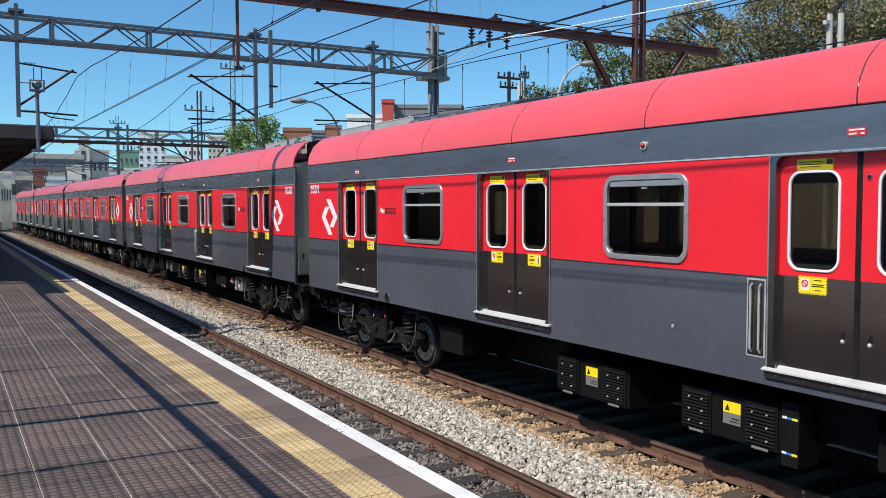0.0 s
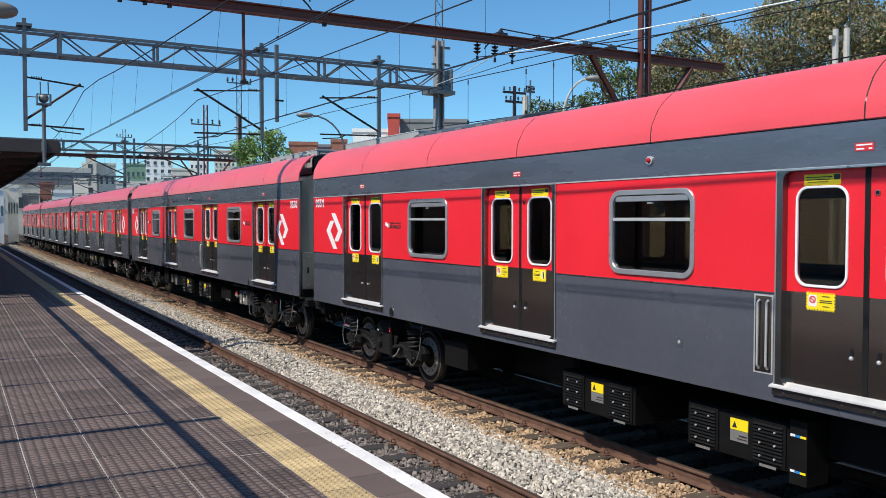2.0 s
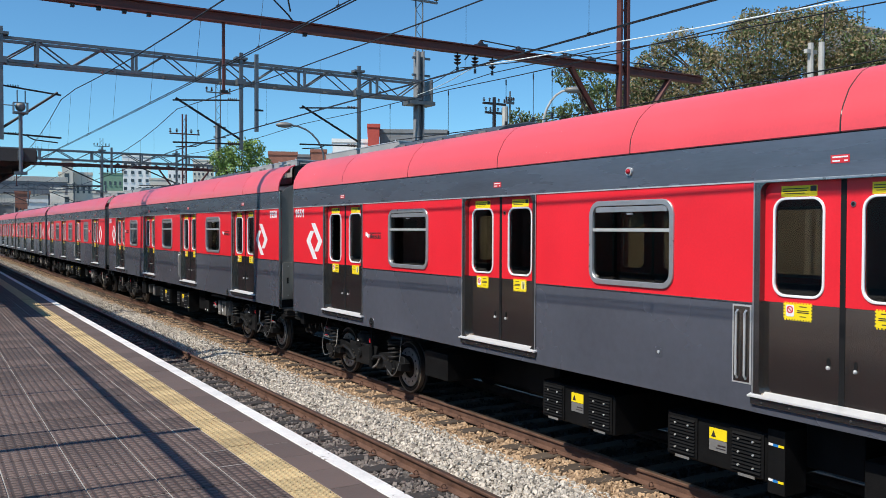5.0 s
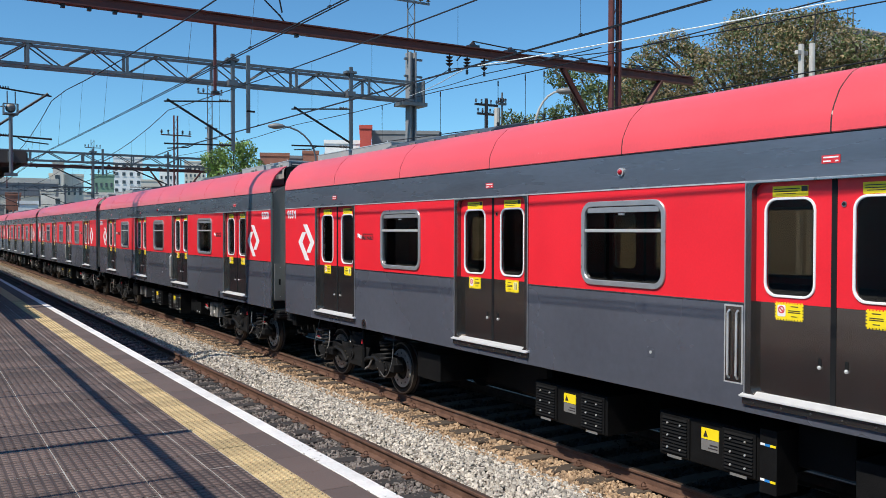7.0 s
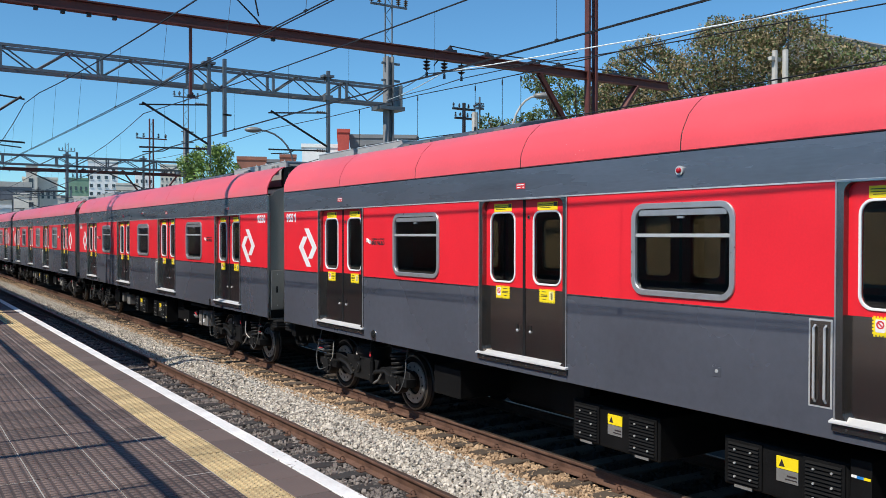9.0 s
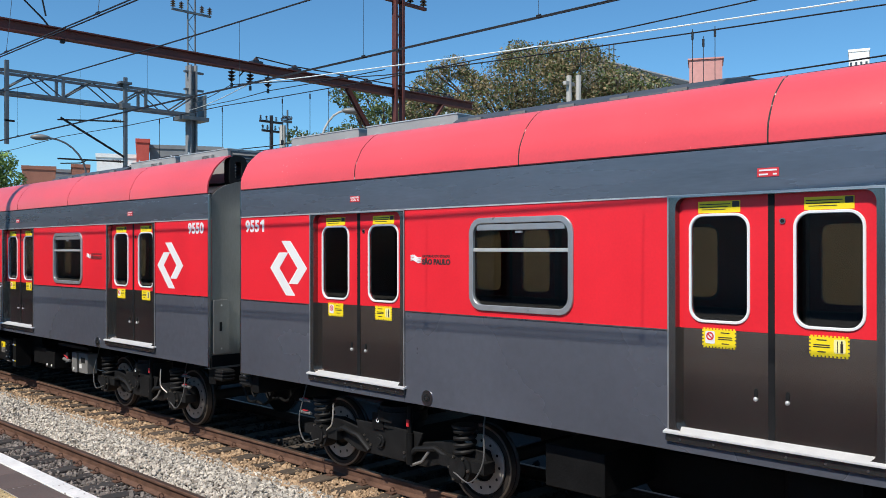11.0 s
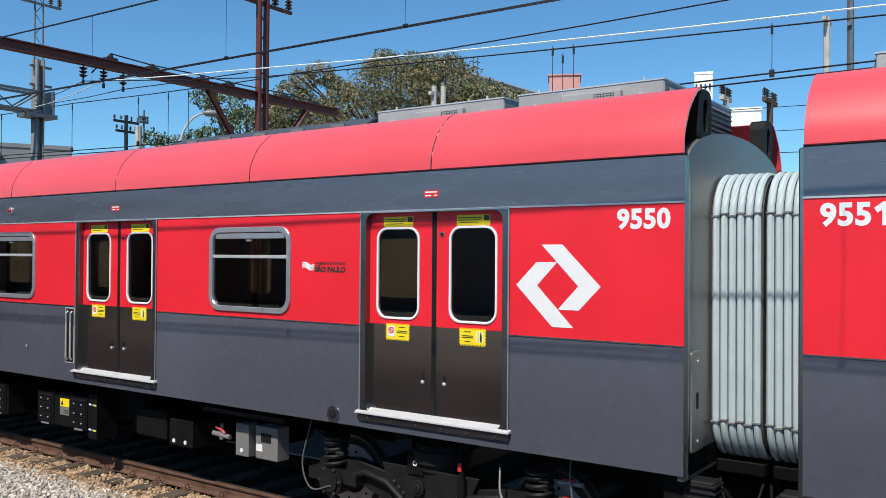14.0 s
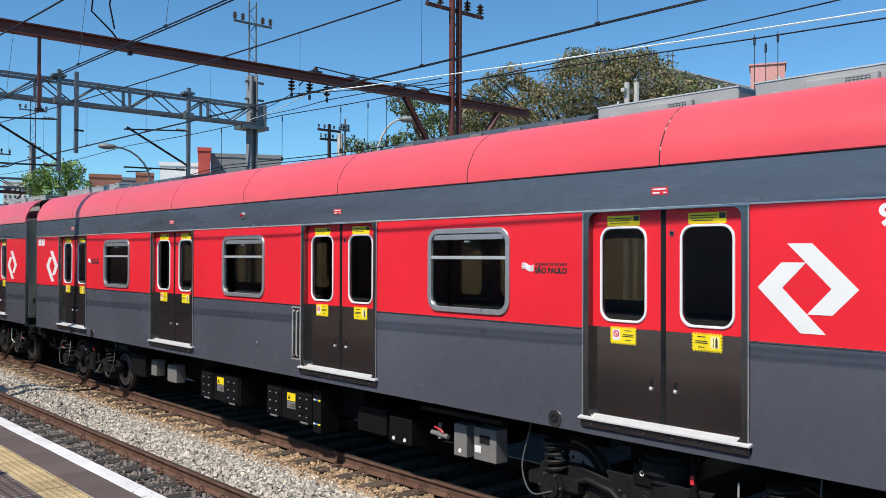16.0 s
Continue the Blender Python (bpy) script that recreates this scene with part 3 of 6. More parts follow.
def make_mast_camera():
    c = thing("camera_mast", "grey pole with a boxed surveillance unit and aerials on the canopy", "camera mast", at=pose(1.73, 19.85, 0))
    bm = bmesh.new()
    cyl(bm, (0, 0, 3.82), (0, 0, 5.08), 0.038, 10)
    part("pole", bm, GALV, c, smooth=True)
    part("bracket", B((-0.12, 0.12, -0.05, 0.12, 3.82, 3.88), (-0.05, 0.05, 0.0, 0.12, 4.12, 4.32)), GALV, c)
    part("basket", B((-0.14, 0.14, -0.12, 0.12, 5.08, 5.11), (-0.14, -0.12, -0.12, 0.12, 5.11, 5.3), (0.12, 0.14, -0.12, 0.12, 5.11, 5.3),
                     (-0.14, 0.14, -0.12, -0.10, 5.28, 5.3)), GALV, c)
    bm = bmesh.new()
    bmesh.ops.create_uvsphere(bm, u_segments=14, v_segments=8, radius=0.1, matrix=pose(0, 0, 5.22))
    part("camera_housing", bm, BOXGREY, c, "pale grey rounded housing", smooth=True)
    for dx in (-0.06, 0.09):
        bm = bmesh.new()
        cyl(bm, (dx, 0, 5.3), (dx, 0, 5.56), 0.012, 6)
        part("aerial", bm, GALV, c)
    bm = bmesh.new()
    cyl(bm, (-0.32, 0, 5.24), (-0.1, 0, 5.24), 0.012, 6)
    part("arm", bm, GALV, c)


def make_pipe_frame():
    """The overhead pipe whose shadow lies along the platform."""
    c = thing("overhead_pipe_frame", "dark steel overhead pipe run with cross arms above the platform", "pipe frame")
    bm = bmesh.new()
    cyl(bm, (-1.053, 2.0, 4.3), (-1.053, 19.94, 4.3), 0.036, 10)
    part("pipe", bm, CANOPY, c, smooth=True)
    part("cable_tray", B((-1.10, -0.60, 16.7, 19.94, 4.33, 4.37)), CANOPY, c)
    for k in range(7):
        y = 5.19 + 1.79 * k
        bm = bmesh.new()
        cyl(bm, (-2.75, y, 4.3), (-1.053, y, 4.3), 0.018, 5)
        part("cross_wire", bm, WIRE, c)
        part("wire_clamp", B((-2.08, -2.0, y - 0.03, y + 0.03, 4.26, 4.34)), WIRE, c)
    part("side_rail", B((-2.80, -2.72, 5.0, 19.94, 4.26, 4.34)), CANOPY, c)
    for y in (6.47, 17.6):
        bm = bmesh.new()
        cyl(bm, (-2.75, y, 4.3), (-0.68, y, 4.3), 0.042, 8)
        part("cross_arm", bm, CANOPY, c)
        part("post", B((-2.83, -2.71, y - 0.06, y + 0.06, 1.09, 4.4)), CANOPY, c)


def make_platform_lamp():
    c = thing("platform_lamp", "grey platform lamp post with a cobra-head lantern", "street lamp", at=pose(-1.5, 20.6, 0))
    bm = bmesh.new()
    cyl(bm, (0, -0.9, 1.09), (0, -0.9, 6.4), 0.07, 10, 0.05)
    part("post", bm, GALV, c, smooth=True)
    bm = bmesh.new()
    tube(bm, [(0, -0.9, 6.35), (0.25, -0.9, 6.75), (0.9, -0.9, 6.98), (2.1, -0.9, 7.02)], 0.04, 8)
    part("arm", bm, GALV, c, smooth=True)
    bm = bmesh.new()
    bmesh.ops.create_uvsphere(bm, u_segments=14, v_segments=8, radius=1, matrix=Matrix.LocRotScale((2.42, -0.9, 6.92), None, (0.36, 0.17, 0.17)))
    part("lantern", bm, BOXGREY, c, smooth=True)


def make_reflection_wall():
    """Unseen plain wall, added behind the platform to shape reflections in the train."""
    bm = B((-9.4, -9.1, -45, 112, -0.42, 3.9))
    single("wall_west", bm, PLASTERC, "unseen plain cream wall added behind the platform for reflections", "wall", kind="structure")


make_platform()
make_reflection_wall()
make_canopy()
make_mast_camera()
make_pipe_frame()
make_platform_lamp()


# ---- the train ----
# Car space: x = -1.5 is the side towards the platform, y runs along the car, z = 0 is the rail top.
HALF = 10.08
WFRAME = surf("window_aluminium", (0.45, 0.45, 0.46), 0.32, 0.6, 0.10, 8, 80, 0.04)
ENDWALL = surf("dull_stainless", (0.27, 0.26, 0.245), 0.42, 0.6, 0.16, 3, 60, 0.04, stretch=(1, 1, 0.2))
JAMB = surf("brushed_frame_steel", (0.22, 0.213, 0.205), 0.22, 0.92, 0.10, 4, 90, 0.03, stretch=(1, 1, 0.15))
SEAM = surf("patchy_sealant", (0.02, 0.018, 0.018), 0.7, 0, 0.3, 9, 40, 0.1, flecks=(16, 0.85, (0.55, 0.42, 0.38)))
BLUEFILM = surf("blue_film", (0.02, 0.2, 0.55), 0.5, 0, 0.05, 6, 60, 0.0)
LOW, BELT, REDTOP, GUTTER = 1.142, 2.168, 3.305, 3.68
DOORS = (-7.606, -2.556, 2.556, 7.606)
WINDOWS = (-5.08, -0.01, 5.08)
SEGMENTS = ((-HALF, -8.466), (-6.746, -3.416), (-1.696, 1.696), (3.416, 6.746), (8.466, HALF))
AXLES = (-8.62, -6.12, 6.12, 8.62)
ROOF_LINE = [(-1.510, 3.700), (-1.507, 3.78), (-1.496, 3.86), (-1.465, 3.935), (-1.395, 4.065), (-1.335, 4.13), (-1.27, 4.19), (-1.20, 4.243), (-1.12, 4.28)]


def on_side(y, z, x=-1.5):
    return pose(x, y, z, 90, 0, -90)


def fairing_mesh(y0, y1, sgn):
    bm = bmesh.new()
    outer = [(p[0] * -sgn, p[1]) for p in ROOF_LINE]
    inner = [((p[0] + 0.02) * -sgn, p[1] - 0.012) for p in ROOF_LINE]
    extrude(bm, outer + inner[::-1], "y", y0, y1)
    return bm


def logo_mesh():
    """Two interlocked white chevrons."""
    bm = bmesh.new()
    for flat in ([(-0.155, 0.357), (0.047, 0.357), (0.407, 0.0), (0.206, -0.205), (0.006, -0.205), (0.2, 0.0)],
                 [(-0.407, 0.0), (-0.203, 0.205), (0.0, 0.205), (-0.197, 0.0), (0.155, -0.357), (-0.047, -0.357)]):
        extrude(bm, flat, "z", 0.0, 0.0025)
    return finish("logo", bm, WHITE)


def helix(bm, x, y, z0, z1, r, wire, turns):
    n = int(turns * 12)
    tube(bm, [(x + r * math.cos(2 * math.pi * k / 12), y + r * math.sin(2 * math.pi * k / 12), z0 + (z1 - z0) * k / n) for k in range(n + 1)], wire, 6)


def make_side(car, sgn):
    """Panels, windows and doors of one side; sgn -1 faces the platform."""
    near = sgn < 0
    xo, xi = 1.5 * sgn, 1.44 * sgn
    a, b = min(xo, xi), max(xo, xi)
    pane = GLASS if near else FARGLASS
    for y0, y1 in SEGMENTS:
        part("lower_panel", B((a, b, y0, y1, LOW, BELT - 0.006)), GREY, car, "dark blue-grey painted steel panel", bevel=0.003)
        bm = bmesh.new()
        c = next((w for w in WINDOWS if y0 < w < y1), None)
        if c is None:
            box(bm, a, b, y0, y1, BELT + 0.006, REDTOP)
        else:
            frame_plate(bm, sharp_outline(c, 2.708, 1.28, 0.915, y0, y1, BELT + 0.006, REDTOP), rounded(c, 2.708, 1.28, 0.915, 0.15), a, b)
        part("upper_panel", bm, RED, car, "bright red painted panel")
        part("belt_trim", B((min(xo, xo + 0.004 * sgn) - 0.002, max(xo, xo + 0.004 * sgn) + 0.002, y0, y1, BELT - 0.006, BELT + 0.006)), STEEL, car)
    part("cantrail", B((a, b, -HALF, HALF, REDTOP + 0.012, GUTTER)), BAND, car, "blue-grey band above the doors")
    part("drip_rail", B((min(xo + 0.008 * sgn, xi), max(xo + 0.008 * sgn, xi), -HALF, HALF, REDTOP, REDTOP + 0.014)), BRIGHT, car)
    part("roof_seal", B((min(xo * 0.997, xi), max(xo * 0.997, xi), -HALF, HALF, GUTTER, GUTTER + 0.022)), BLACK, car)
    for w in WINDOWS:
        wf = bmesh.new()
        f0, f1 = (xo - 0.022, xo + 0.03) if near else (xo - 0.03, xo + 0.022)
        frame_plate(wf, rounded(w, 2.708, 1.325, 0.955, 0.165), rounded(w, 2.708, 1.205, 0.835, 0.115), f0, f1)
        frame = part("window_frame", wf, WFRAME, car, "rounded bright aluminium window frame", bevel=0.006, smooth=True)
        bm = bmesh.new()
        extrude(bm, rounded(w, 2.708, 1.22, 0.85, 0.12), "x", xo + 0.012 * -sgn, xo + 0.018 * -sgn)
        part("pane", bm, pane, frame)
        if near:
            part("transom", B((xo - 0.016, xo + 0.012, w - 0.60, w + 0.60, 2.835, 2.872)), BRIGHT, frame, bevel=0.004)
            part("hopper_rail", B((xo - 0.010, xo + 0.012, w - 0.56, w + 0.56, 3.055, 3.118)), WFRAME, frame, bevel=0.004)
            part("latch", B((xo - 0.012, xo + 0.01, w - 0.04, w + 0.04, 3.025, 3.045)), WFRAME, frame)
    for d in DOORS:
        make_door(car, d, sgn, xo, pane)


def make_door(car, d, sgn, xo, pane):
    near = sgn < 0
    inn = -sgn
    bm = bmesh.new()
    o = sharp_outline(d, 2.32, 1.6, 1.9, d - 0.874, d + 0.874, 1.30, 3.312)
    i = rounded(d, 2.3015, 1.606, 1.983, 0.085)
    lo, hi = sorted((xo + 0.012 * sgn, xo + 0.13 * inn))
    frame_plate(bm, o, i, lo, hi)
    part("door_frame", bm, JAMB, car, "stainless steel door surround", bevel=0.0)
    if near:
        part("frame_trim", B((xo - 0.018, xo - 0.012, d + 0.864, d + 0.877, 1.30, 3.314)), WFRAME, car)
        part("frame_trim", B((xo - 0.018, xo - 0.012, d - 0.877, d - 0.864, 1.30, 3.314)), WFRAME, car)
        part("frame_trim", B((xo - 0.018, xo - 0.012, d - 0.864, d + 0.864, 3.298, 3.314)), WFRAME, car)
    lo, hi = sorted((xo + 0.055 * sgn, xo + 0.12 * inn))
    bm = bmesh.new()
    extrude(bm, [(lo if sgn < 0 else hi, 1.306), (hi if sgn < 0 else lo, 1.362), (hi if sgn < 0 else lo, 1.30), (lo if sgn < 0 else hi, 1.292)], "y", d - 0.90, d + 0.90)
    part("door_sill", bm, SILL, car, "bright aluminium threshold plate")
    lo, hi = sorted((xo, xo + 0.06 * inn))
    part("under_sill_panel", B((lo, hi, d - 0.86, d + 0.86, LOW, 1.282)), GREY, car)
    if near:
        sk = part("sill_bracket", B((xo - 0.030, xo, d - 0.885, d + 0.885, 1.222, 1.288)), JAMB, car, bevel=0.004)
        for k in range(6):
            bm = bmesh.new()
            cyl(bm, (xo - 0.030, d - 0.75 + k * 0.3, 1.25), (xo - 0.037, d - 0.75 + k * 0.3, 1.25), 0.010, 6)
            part("bolt", bm, TYRE, sk)
    for side in (-1, 1):
        y0, y1 = sorted((d + side * 0.026, d + side * 0.835))
        lo, hi = sorted((xo + 0.060 * inn, xo + 0.095 * inn))
        c = d + side * 0.443
        bm = bmesh.new()
        frame_plate(bm, sharp_outline(c, 2.715, 0.50, 0.90, y0, y1, 2.192, 3.30), rounded(c, 2.70, 0.50, 0.875, 0.11), lo, hi)
        leaf = part("door_leaf", bm, RED, car, "sliding door leaf, red above dark steel")
        part("lower_leaf", B((lo, hi, y0, y1, 1.34, 2.190)), DOOR_STEEL, leaf, "dark brushed steel lower half")
        bm = bmesh.new()
        frame_plate(bm, rounded(c, 2.70, 0.537, 0.912, 0.125), rounded(c, 2.70, 0.490, 0.865, 0.105), *sorted((xo + 0.047 * inn, xo + 0.070 * inn)))
        part("window_trim", bm, WHITE, leaf, "white rounded window trim", bevel=0.004, smooth=True)
        bm = bmesh.new()
        extrude(bm, rounded(c, 2.70, 0.48, 0.88, 0.10), "x", *sorted((xo + 0.073 * inn, xo + 0.079 * inn)))
        part("pane", bm, pane, leaf)
        if near:
            x = xo + 0.060
            st = bmesh.new()
            box(st, x - 0.003, x, c - 0.136, c + 0.136, 2.050, 2.190)
            for k in range(10):
                for zz in (2.045, 2.195):
                    box(st, x - 0.0032, x - 0.0004, c - 0.140 + k * 0.0290, c - 0.123 + k * 0.0290, zz - 0.008, zz + 0.008)
            for k in range(5):
                for yy in (-0.141, 0.141):
                    box(st, x - 0.0032, x - 0.0004, c + yy - 0.008, c + yy + 0.008, 2.058 + k * 0.0290, 2.075 + k * 0.0290)
            s = part("sticker", st, YELLOW, leaf, "yellow warning sticker with a scalloped edge")
            pic = c + side * 0.078
            bm = bmesh.new()
            extrude(bm, rounded(pic, 2.125, 0.085, 0.105, 0.012, 2), "x", x - 0.0048, x - 0.002)
            part("pictogram", bm, WHITE if side > 0 else YELLOWPALE, s)
            bm = bmesh.new()
            if side > 0:
                frame_plate(bm, [(pic + 0.034 * math.cos(a * math.pi / 8), 2.135 + 0.034 * math.sin(a * math.pi / 8)) for a in range(16)],
                            [(pic + 0.022 * math.cos(a * math.pi / 8), 2.135 + 0.022 * math.sin(a * math.pi / 8)) for a in range(16)], x - 0.0068, x - 0.0044)
                extrude(bm, [(pic - 0.028, 2.114), (pic - 0.020, 2.106), (pic + 0.028, 2.154), (pic + 0.020, 2.162)], "x", x - 0.0068, x - 0.0044)
            else:
                box(bm, x - 0.0068, x - 0.0044, pic - 0.026, pic - 0.006, 2.078, 2.148)
                box(bm, x - 0.0068, x - 0.0044, pic - 0.022, pic - 0.010, 2.150, 2.168)
                box(bm, x - 0.0068, x - 0.0044, pic + 0.012, pic + 0.017, 2.078, 2.165)
            part("symbol", bm, PRINTRED if side > 0 else TEXTDARK, s)
            bars = bmesh.new()
            off = c - side * 0.055
            for zz, w in ((2.168, 0.075), (2.130, 0.120), (2.114, 0.126), (2.078, 0.062)):
                box(bars, x - 0.005, x - 0.002, off - w / 2, off + w / 2, zz - 0.004, zz + 0.004)
            part("print", bars, TEXTDARK, s)
            top = part("top_label", B((x - 0.003, x, c - 0.185, c + 0.185, 3.160, 3.258)), YELLOW, leaf, "yellow label strip")
            bars = B((x - 0.005, x - 0.002, c - 0.10, c + 0.17, 3.228, 3.236), (x - 0.005, x - 0.002, c - 0.08, c + 0.17, 3.206, 3.213),
                     (x - 0.005, x - 0.002, c - 0.06, c + 0.15, 3.186, 3.192), (x - 0.005, x - 0.002, c - 0.178, c - 0.118, 3.205, 3.252))
            part("print", bars, TEXTDARK, top)
            bm = bmesh.new()
            yh = d + side * 0.128
            extrude(bm, rounded(yh, 1.69, 0.030, 0.10, 0.014, 3), "x", x - 0.006, x)
            h = part("lock_plate", bm, BLACK, leaf)
            bm = bmesh.new()
            bmesh.ops.create_uvsphere(bm, u_segments=8, v_segments=6, radius=0.019, matrix=pose(x - 0.008, yh, 1.655))
            part("lock", bm, BRIGHT, h, smooth=True)
    part("door_seal", B((*sorted((xo + 0.055 * inn, xo + 0.097 * inn)), d - 0.026, d + 0.026, 1.345, 3.30)), BLACK, car)
    if near:
        bm = bmesh.new()
        cyl(bm, (xo + 0.063, d - 0.09, 3.08), (xo + 0.051, d - 0.09, 3.08), 0.024, 12)
        ks = part("key_switch", bm, STEEL, car)
        bm = bmesh.new()
        cyl(bm, (xo + 0.051, d - 0.09, 3.08), (xo + 0.049, d - 0.09, 3.08), 0.016, 12)
        part("keyhole", bm, BLACK, ks)


def make_bogie(car, yc, out):
    """Outside-frame bogie; out is the way to the car's end."""
    bg = bmesh.new()
    for s in (-1, 1):
        x0, x1 = sorted((s * 1.02, s * 1.14))
        prof = [(yc - 1.55, 0.52), (yc - 1.1, 0.50), (yc - 0.62, 0.34), (yc + 0.62, 0.34), (yc + 1.1, 0.50), (yc + 1.55, 0.52),
                (yc + 1.5, 0.66), (yc + 1.0, 0.70), (yc + 0.55, 0.62), (yc - 0.55, 0.62), (yc - 1.0, 0.70), (yc - 1.5, 0.66)]
        extrude(bg, prof, "x", x0, x1)
    box(bg, -1.0, 1.0, yc - 0.22, yc + 0.22, 0.40, 0.72)
    bogie = part("bogie_frame", bg, BOGIE, car, "dark grey cast bogie frame", bevel=0.008)
    for s in (-1, 1):
        bm = bmesh.new()
        extrude(bm, [(yc - 0.60, 0.74), (yc + 0.60, 0.74), (yc + 0.50, 0.52), (yc + 0.30, 0.36), (yc - 0.30, 0.36), (yc - 0.50, 0.52)], "x", *sorted((s * 1.145, s * 1.19)))
        part("side_bracket", bm, BOGIE, bogie, bevel=0.006)
        bm = bmesh.new()
        cyl(bm, (s * 1.19, yc + 0.12, 0.545), (s * 1.225, yc + 0.12, 0.545), 0.085, 14)
        cyl(bm, (s * 1.225, yc + 0.12, 0.545), (s * 1.24, yc + 0.12, 0.545), 0.05, 12)
        part("boss", bm, BOGIE, bogie, bevel=0.004)
        for q in (-1, 1):
            bm = bmesh.new()
            tube(bm, [(s * 1.2, yc + q * 0.32, 0.40), (s * 1.21, yc + q * 0.52, 0.55), (s * 1.2, yc + q * 0.82, 0.60), (s * 1.19, yc + q * 1.08, 0.50)], 0.035, 8)
            part("axle_arm", bm, BOGIE, bogie, smooth=True)
            bm = bmesh.new()
            for k in range(3):
                cyl(bm, (s * 1.19, yc + q * (0.30 + 0.06 * k), 0.47 + 0.05 * k), (s * 1.208, yc + q * (0.30 + 0.06 * k), 0.47 + 0.05 * k), 0.016, 6)
            tagged(part("bolts", bm, TYRE, bogie), kind="stuff")
        part("tag_plate", B((*sorted((s * 1.19, s * 1.215)), yc + 0.05, yc + 0.25, 0.68, 0.88)), UNDER, bogie)
        bm = bmesh.new()
        tube(bm, [(s * 1.218, yc + 0.15 + 0.022 * math.cos(k * math.pi / 5), 0.79 + 0.022 * math.sin(k * math.pi / 5)) for k in range(10)], 0.008, 4, closed=True)
        part("tag", bm, WHITE, bogie)
        bm = bmesh.new()
        cyl(bm, (s * 0.95, yc, 0.72), (s * 0.95, yc, 0.98), 0.27, 18)
        cyl(bm, (s * 0.95, yc, 0.80), (s * 0.95, yc, 0.92), 0.31, 18)
        part("air_spring", bm, BLACK, bogie, smooth=True)
        bm = bmesh.new()
        cyl(bm, (s * 1.22, yc - 0.42, 0.36), (s * 1.22, yc - 0.42, 0.72), 0.045, 10)
        cyl(bm, (s * 1.22, yc - 0.42, 0.70), (s * 1.22, yc - 0.42, 1.05), 0.03, 10)
        d = part("damper", bm, UNDER, bogie, smooth=True)
        part("damper_mark", B((*sorted((s * 1.25, s * 1.262)), yc - 0.44, yc - 0.40, 0.80, 0.88)), PRINTRED, bogie)
        bm = bmesh.new()
        tube(bm, [(s * 1.2, yc - 0.42, 0.34), (s * 1.22, yc - 0.62, 0.42), (s * 1.2, yc - 0.72, 0.56)], 0.018, 6)
        part("link_rod", bm, BOXGREY, bogie)
        for ax in (-1.25, 1.25):
            y = yc + ax
            bm = bmesh.new()
            cyl(bm, (s * 1.08, y, 0.46), (s * 1.27, y, 0.46), 0.165, 14)
            cyl(bm, (s * 1.27, y, 0.46), (s * 1.30, y, 0.46), 0.12, 14)
            box(bm, *sorted((s * 1.06, s * 1.24)), y - 0.34, y + 0.34, 0.44, 0.56)
            axb = part("axle_box", bm, BOGIE, bogie, bevel=0.0, smooth=True)
            bolts = bmesh.new()
            for k in range(6):
                a = k * math.pi / 3
                cyl(bolts, (s * 1.27, y + 0.14 * math.cos(a), 0.46 + 0.14 * math.sin(a)), (s * 1.295, y + 0.14 * math.cos(a), 0.46 + 0.14 * math.sin(a)), 0.016, 6)
            tagged(part("bolts", bolts, TYRE, axb), kind="stuff")
            bm = bmesh.new()
            helix(bm, s * 1.17, y, 0.60, 0.90, 0.115, 0.024, 4)
            cyl(bm, (s * 1.17, y, 0.90), (s * 1.17, y, 0.93), 0.15, 14)
            part("coil_spring", bm, BOGIE, bogie, smooth=True)
            bm = bmesh.new()
            o = 1 if ax > 0 else -1
            tube(bm, curve([(s * 1.30, y - 0.05 * o, 0.42), (s * 1.33, y + 0.22 * o, 0.36), (s * 1.30, y + 0.38 * o, 0.60), (s * 1.24, y + 0.34 * o, 0.95), (s * 1.2, y + 0.33 * o, 1.1)]), 0.009, 5)
            part("cable", bm, CABLE, bogie)
        e = yc + out * 1.25
        bm = bmesh.new()
        tube(bm, curve([(s * 1.30, e - out * 0.35, 0.92), (s * 1.31, e - out * 0.33, 0.66), (s * 1.28, e - out * 0.18, 0.55)]), 0.010, 6)
        part("hose", bm, DISC, bogie)
        for k, zz in enumerate((0.86, 0.70)):
            bm = bmesh.new()
            cyl(bm, (s * 1.22, e + out * 0.22, zz), (s * 1.22, e + out * 0.46, zz), 0.021, 8)
            v = part("air_cock", bm, BOXGREY, bogie)
            part("cock_lever", B((*sorted((s * 1.23, s * 1.25)), *sorted((e + out * 0.27, e + out * 0.38)), zz + 0.028, zz + 0.038)), PRINTRED, v)


def wheel_mesh():
    bm = bmesh.new()
    prof = [(0.0, 0.455), (0.03, 0.470), (0.045, 0.447), (0.135, 0.440), (0.135, 0.375), (0.10, 0.365), (0.085, 0.18), (0.12, 0.15), (0.12, 0.0)]
    n = 40
    rings = []
    for x, r in prof[:-1]:
        rings.append([bm.verts.new((-x, r * math.cos(2 * math.pi * k / n), r * math.sin(2 * math.pi * k / n))) for k in range(n)])
    for A, C in zip(rings, rings[1:]):
        for k in range(n):
            bm.faces.new((A[k], A[(k + 1) % n], C[(k + 1) % n], C[k]))
    bm.faces.new(rings[-1])
    bm.faces.new(rings[0][::-1])
    return finish("wheel", bm, RUSTWHEEL, smooth=True)


